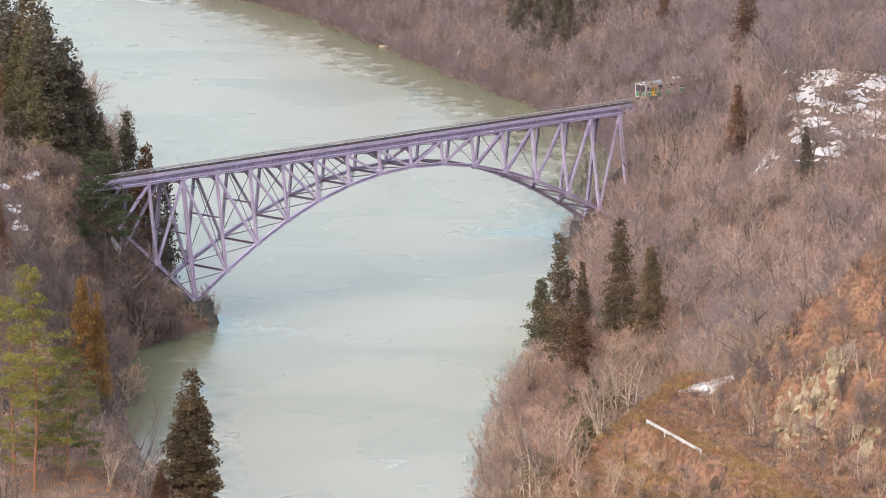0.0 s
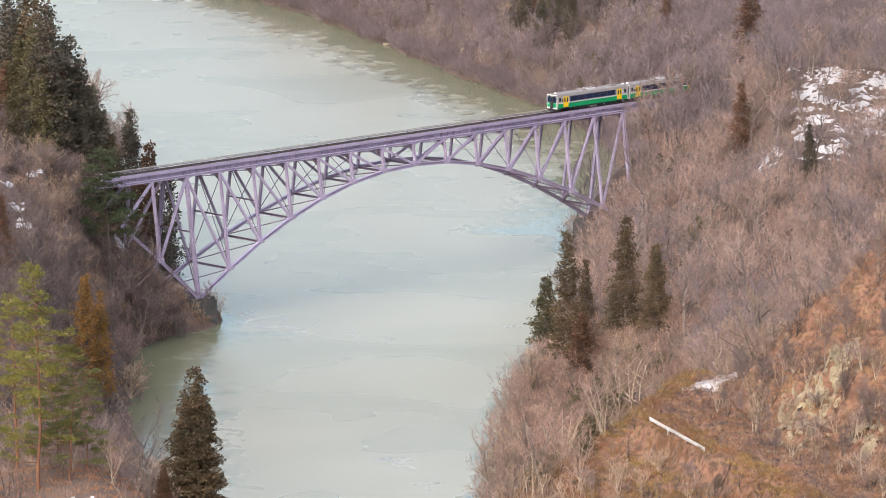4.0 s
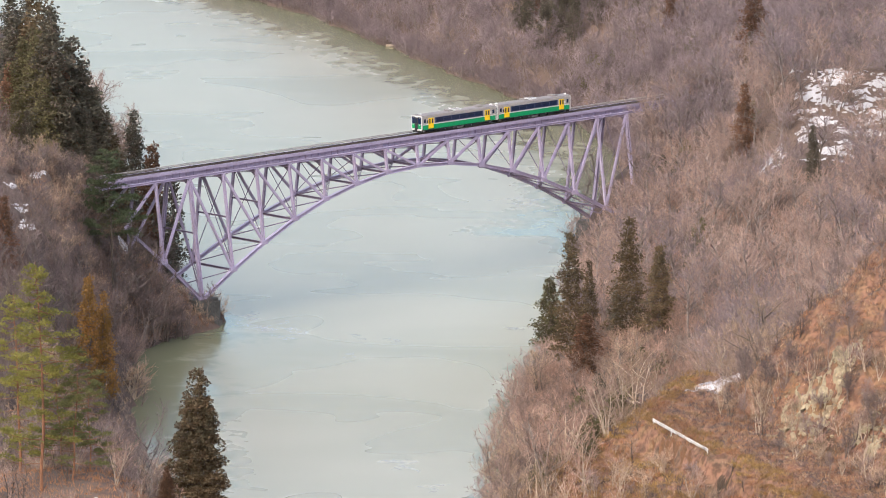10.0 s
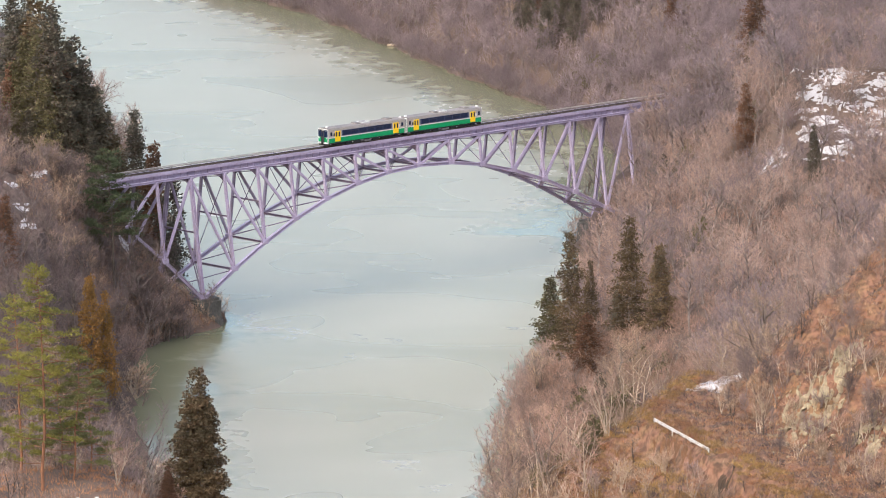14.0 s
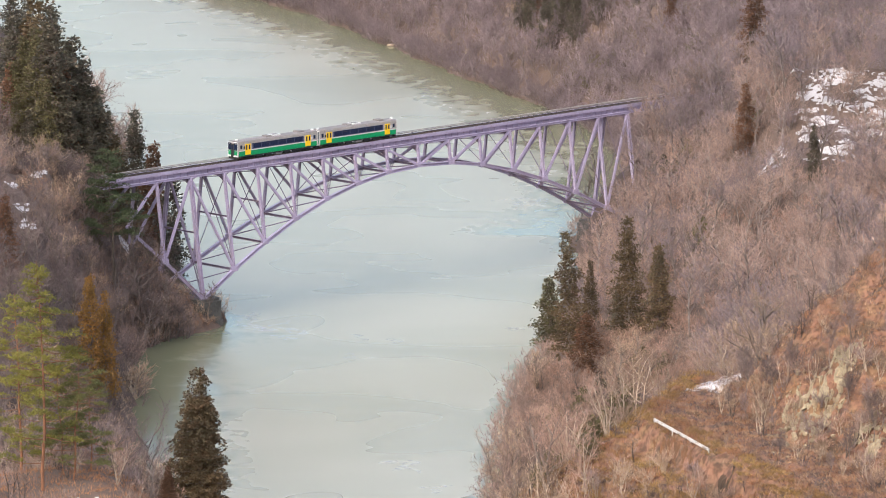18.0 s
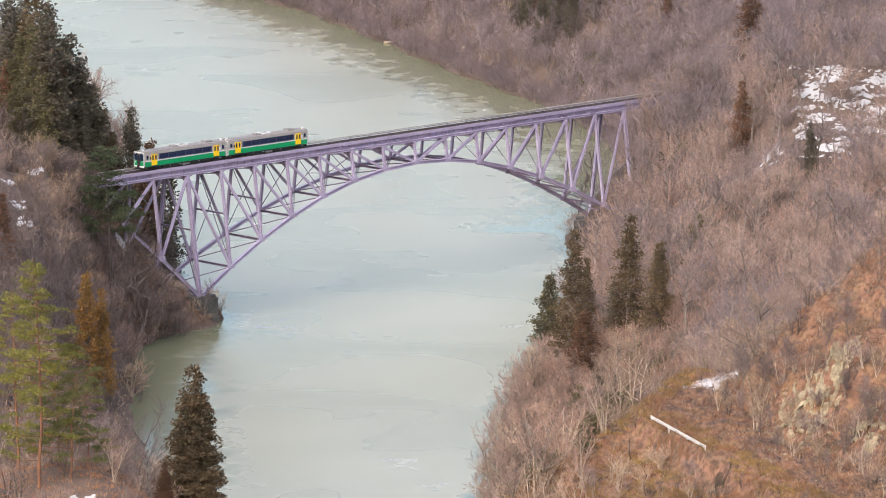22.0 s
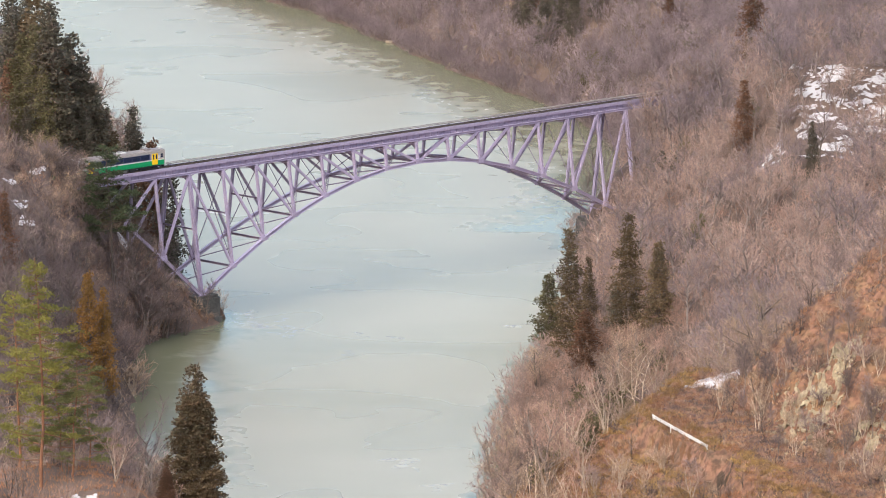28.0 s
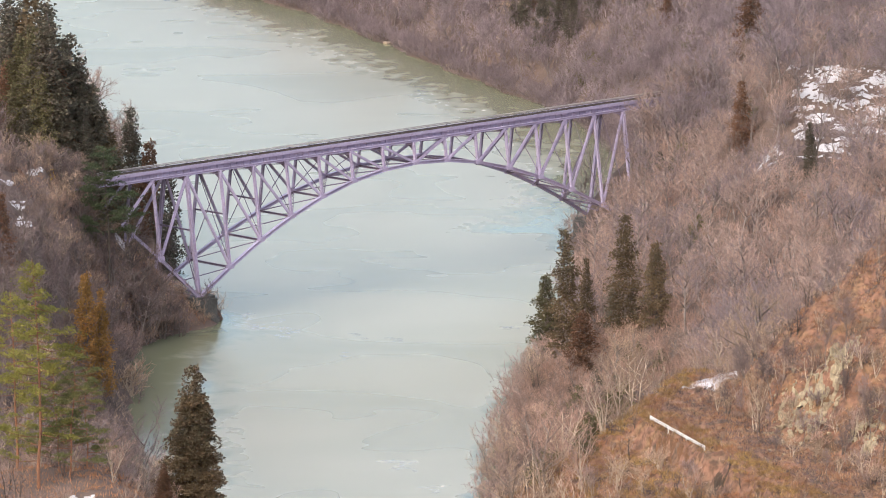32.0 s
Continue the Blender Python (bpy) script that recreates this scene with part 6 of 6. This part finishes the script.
def slender_stems():
    """Thin dark young trees with crooked stems that lean out of the road cut."""
    rr = random.Random(43)
    for i in range(34):
        x, y = rr.uniform(38, 60), rr.uniform(-420, -372)
        if x > 40 + 0.18 * (-395 - y):
            plant("bare_sapling", "thin dark leafless sapling leaning from the road cut", "tree", "young trees of the near hillside", BARE[14][0], CROWNS[14][2], x, y, rr.uniform(0.16, 0.34), rr.uniform(0, 6.28)).rotation_euler.rotate_axis("X", rr.uniform(-0.25, 0.25))


spur_cover()
saplings()
slender_stems()


def knoll_cover():
    x, y, z, rng = scatter(-42, -8, -492, -425, 1.0, 75)
    ok = in_sight(x, y, 2)
    x, y, z = x[ok], y[ok], z[ok]
    blades("dry_grass", "brown dry grass under the pines", "grass", (x, y, z), 8, M_LITTER, 0.5, 14, 0.035, 0.5)
    rr = random.Random(33)
    for i in np.flatnonzero(rng.random(x.size) < 0.045):
        k = rr.choice((11, 12, 8, 9))
        if np.hypot(x[i] + 19, y[i] + 473) < 4:
            continue
        plant("bare_shrub", "leafless pinkish-brown shrub on the near slope", "shrub", "shrubs of the near slope", BARE[k][0], CROWNS[k][rr.choice((0, 0, 1, 2))], x[i], y[i], rr.uniform(0.35, 0.7) * (0.8 if k < 10 else 1), rr.uniform(0, 6.28))


knoll_cover()


def pier_bank():
    x, y, z, rng = scatter(-66, -30, -76, -8, 0.85, 79)
    u, w = along_line(x, y)
    ok = (z > 0.4) & (np.abs(u - 1) + np.abs(w) * 0.2 > 5.2)
    x, y, z = x[ok], y[ok], z[ok]
    tone = waves(x, y, 5.0, 46)
    blades("dead_brush", "reddish-brown dead brush on the bank by the pier", "undergrowth", (x[tone > 0], y[tone > 0], z[tone > 0]), 91, M_LITTER, 0.7, 4, 0.05, 0.5, 0.9, True)
    blades("dead_brush", "grey-brown dead brush on the bank by the pier", "undergrowth", (x[tone <= 0], y[tone <= 0], z[tone <= 0]), 92, M_TWIG_GREY, 0.8, 4, 0.05, 0.5, 0.9, True)

    gx, gy, gz, dice = scatter(-78, -40, -160, -30, 2.5, 80)
    on = (gz > 0.8) & clear_of_line(gx, gy) & in_sight(gx, gy) & in_frame_height(gx, gy, gz) & off_snow(gx, gy) & ~((gx > -47.4) & (gy > -128) & (gy < -92)) & (dice.random(gx.size) < 0.75)
    red = on & (waves(gx, gy, 11.0, 47) + 0.4 * waves(gx, gy, 4.0, 48) > 0.1)
    on &= ~red
    wood_stuff("low_brush", "dark leafless brush on the steep bank below the railway", (gx[on], gy[on], gz[on]), 34, M_TWIG_GREY, (0.5, 1.0), BRUSH, M_BARK_DARK)
    wood_stuff("low_brush", "brown leafless brush on the steep bank below the railway", (gx[red], gy[red], gz[red]), 35, M_TWIG, (0.5, 1.0), BRUSH, M_BARK_GREY)
    on = rng.random(x.size) < 0.10
    wood_stuff("low_brush", "leafless reddish-brown brush on the bank by the pier", (x[on], y[on], z[on]), 28, M_TWIG_RED, (0.3, 0.6), BRUSH, M_BARK_DARK)
    on = rng.random(x.size) < 0.07
    wood_stuff("low_brush", "leafless grey brush on the bank by the pier", (x[on], y[on], z[on]), 29, M_TWIG_STRAW, (0.35, 0.75), BRUSH, M_BARK_DARK)

    # straw-coloured scrub along the cove
    gx, gy, gz, dice = scatter(-54, -42, -160, -84, 0.9, 83)
    on = (gz > 0.2) & (gz < 16)
    blades("dead_brush", "straw-coloured dead scrub along the cove", "undergrowth", (gx[on], gy[on], gz[on]), 95, M_TWIG_STRAW, 0.9, 7, 0.05, 0.5, 0.9, True)
    gx, gy, gz, dice = scatter(-56, -41, -225, -150, 2.6, 86)
    on = (gz > 0.4) & (gz < 22)
    wood_stuff("low_brush", "pale straw-coloured leafless brush above the cove", (gx[on], gy[on], gz[on]), 37, M_TWIG_STRAW, (0.5, 0.95), BRUSH)

    # close cover on the steep foot of the bank
    x, y, z, rng = scatter(-56, -29, -60, -26, 0.45, 78)
    u, w = along_line(x, y)
    ok = (z > 0.15) & (z < 14) & ((np.abs(u - 1) + np.abs(w) * 0.2 > 4.4) | ((w < -8) & (u < 1.0)))
    x, y, z = x[ok], y[ok], z[ok]
    on = rng.random(x.size) < 0.3
    wood_stuff("low_brush", "leafless brown brush on the steep foot of the bank", (x[on], y[on], z[on]), 30, M_TWIG_STRAW, (0.16, 0.36), BRUSH, M_BARK_DARK)
    blades("dead_brush", "withered bracken on the steep foot of the bank", "undergrowth", (x, y, z), 93, M_LITTER, 0.55, 6, 0.05, 0.3, 1.0, True)


pier_bank()


# ---- by the line ----
def signal_post():
    p = BRIDGE @ Vector((-38.0, -3.6, 0))
    z = 28.0
    s = thing("signal_post", "pale steel railway post with a small orange box", "signal post", Matrix.Translation((p.x, p.y, z)))
    b = Build()
    b.tube([(0, 0, -0.5), (0, 0, 4.6)], (0.09, 0.07), 8)
    part("post", b, M_WHITE, s)
    b = Build()
    b.beam((0, 0, 4.5), (-1.1, 0, 4.7), 0.08, 0.08)
    part("arm", b, M_WHITE, s)
    b = Build()
    b.box((0.5, 0.35, 0.8), (-0.6, 0, 1.6), bevel=0.05)
    part("equipment_box", b, M_ORANGE, s, "orange equipment box")


M_ORANGE = material("orange_enamel", (0.6, 0.22, 0.03), (0.5, 0.18, 0.03), 0.5)
signal_post()


def drift_log():
    """A bleached trunk stranded at the far waterline."""
    t = thing("drift_log", "bleached driftwood log stranded at the far waterline", "log", Matrix.Translation((-5.4, 346.5, 0.1)))
    b = Build()
    b.tube([(-2.0, 0.6, 0.1), (-0.6, 0.1, 0.2), (0.8, -0.1, 0.15), (2.2, 0.2, 0.3)], (0.34, 0.32, 0.26, 0.16), 8)
    part("trunk", b, M_BARK_PALE, t)
    for a, c in (((0.9, -0.1, 0.2), (1.5, 0.5, 0.9)), ((1.6, 0.05, 0.2), (2.4, -0.6, 0.6))):
        b = Build()
        b.tube([a, c], (0.1, 0.04), 6)
        part("branch_stub", b, M_BARK_PALE, t)


drift_log()


# ---- foam on the river ----
def foam_material():
    """A lacy film: what is not foam lets the water show."""
    m = material("river_foam", (0.80, 0.80, 0.78), (0.74, 0.74, 0.71), 0.3, scale=0.8)
    n, l = m.node_tree.nodes, m.node_tree.links
    co, lace, ramp = n.new("ShaderNodeTexCoord"), n.new("ShaderNodeTexNoise"), n.new("ShaderNodeMapRange")
    lace.inputs["Scale"].default_value, lace.inputs["Detail"].default_value = 0.9, 6
    l.new(co.outputs["Object"], lace.inputs["Vector"])
    ramp.inputs[1].default_value, ramp.inputs[2].default_value, ramp.inputs[4].default_value = 0.40, 0.72, 0.45
    l.new(lace.outputs[0], ramp.inputs[0])
    l.new(ramp.outputs[0], n["Principled BSDF"].inputs["Alpha"])
    return m


M_FOAM = foam_material()


def foam(x, y, wide, deep, n, seed, slant=0.0):
    """A drifting raft of foam: curling ribbons of thin film."""
    rng = random.Random(seed)
    b = Build()
    for i in range(max(3, n // 7)):
        fx, fy, a = rng.gauss(0, 0.3) * wide, rng.gauss(0, 0.3) * deep, rng.uniform(-0.7, 0.7) + slant
        curl, w = rng.uniform(-0.5, 0.5), rng.uniform(0.5, 1.3)
        l = wide * rng.uniform(0.2, 0.45)
        o, k = len(b.v), 7
        for j in range(k):
            s = w * math.sin(math.pi * (j + 0.3) / (k - 0.4)) + 0.03
            b.v += [(fx - math.sin(a) * s, fy + math.cos(a) * s, 0.002 * i), (fx + math.sin(a) * s, fy - math.cos(a) * s, 0.002 * i)]
            fx, fy, a = fx + math.cos(a) * l * 0.5, fy + math.sin(a) * l * 0.5, a + curl * rng.uniform(0.5, 1.5)
        b.f += [(o + 2 * j, o + 2 * j + 1, o + 2 * j + 3, o + 2 * j + 2) for j in range(k - 1)]
    m = b.mesh("foam_raft")
    m.materials.append(M_FOAM)
    f = tagged(new("foam_raft", m), "thin broken raft of pale foam drifting on the river", "foam", "foam on the river", kind="stuff")
    f.matrix_basis = Matrix.Translation((x, y, 0.02))
    return f


FOAM = [foam(-10.5, -64, 2.2, 8.0, 24, 1, 1.2), foam(-7.4, -45.2, 4.5, 3.0, 22, 2, 0.5), foam(-30.0, -24, 4.0, 8.0, 60, 4), foam(-26.5, -34, 6.0, 6.0, 70, 5, 0.1)]
FOAM += [foam(-1.3, -149, 6.0, 6.0, 40, 6, -0.3), foam(4.0, -168, 4.5, 3.0, 24, 8), foam(-21, -42, 7.0, 4.0, 40, 9, 0.2), foam(19, -35, 4.0, 2.5, 20, 10), foam(18.6, 104, 9.0, 5.0, 40, 11)]


def motions():
    for car, shift in ((CAR_A, 9.8), (CAR_B, 29.7)):
        car.scale = (SIZE, SIZE, SIZE)
        walk(car, [(t, BRIDGE @ Matrix.Translation((x + shift, 0, 1.405))) for t, x in TRAIN_ROWS])
    # the cedars sway in the wind: seconds, and the lean of the top in tenths of a degree
    leans = ((0, -19), (1, -23), (2, -15), (3.5, -2), (5.5, 7), (7, 11), (8, -2), (9, -6), (10, 1), (11.5, 11), (13, -2), (14.5, -6), (16.5, -6), (18, -23), (19, -19),
             (20, 3), (21, 28), (22, 32), (23, -6), (24, -27), (24.5, -29), (25.5, 11), (27.5, 11), (28, -2), (29, 7), (30, 36), (30.5, 36), (31, 20), (32, -10))
    for i, (tree, share) in enumerate(((CONIFERS[0], 1.0), (CONIFERS[1], 0.7), (CONIFERS[3], 0.6), (CONIFERS[4], 0.6), (CONIFERS[2], 0.4))):
        base = tree.matrix_basis.copy()
        spin = base.to_quaternion().to_matrix().to_4x4()
        walk(tree, [(t, Matrix.Translation(base.translation) @ Matrix.Rotation(radians(0.1 * a * share), 4, "Y") @ spin) for t, a in leans])
    near = next(t for t in CONIFERS if abs(t.location.y + 455) < 0.1)
    base = near.matrix_basis.copy()
    spin = base.to_quaternion().to_matrix().to_4x4()
    walk(near, [(t, Matrix.Translation(base.translation) @ Matrix.Rotation(radians(0.1 * a), 4, "Y") @ spin)
                for t, a in ((0, 6), (2, -3), (3.5, 8), (5.5, 0), (8, 6), (10, 5), (11.5, 6), (13, -3), (14.5, 3), (16.5, -5), (18.5, 6), (20.5, -8), (22, 0), (23.5, -17), (25, -6), (27.5, -6), (29.5, 3), (32, 0))])
    # foam drifts down with the slow eddies
    for i, f in enumerate(FOAM):
        p = f.matrix_basis.translation.copy()
        dx, dy = 0.6 * math.sin(i * 1.7), -1.0 - 0.5 * (i % 3)
        walk(f, [(t, Matrix.Translation((p.x + dx * t / 16, p.y + dy * (t - 16) / 16, p.z)) @ Matrix.Rotation(0.004 * t * math.cos(i), 4, "Z")) for t in (0, 8, 16, 24, 32)])


motions()
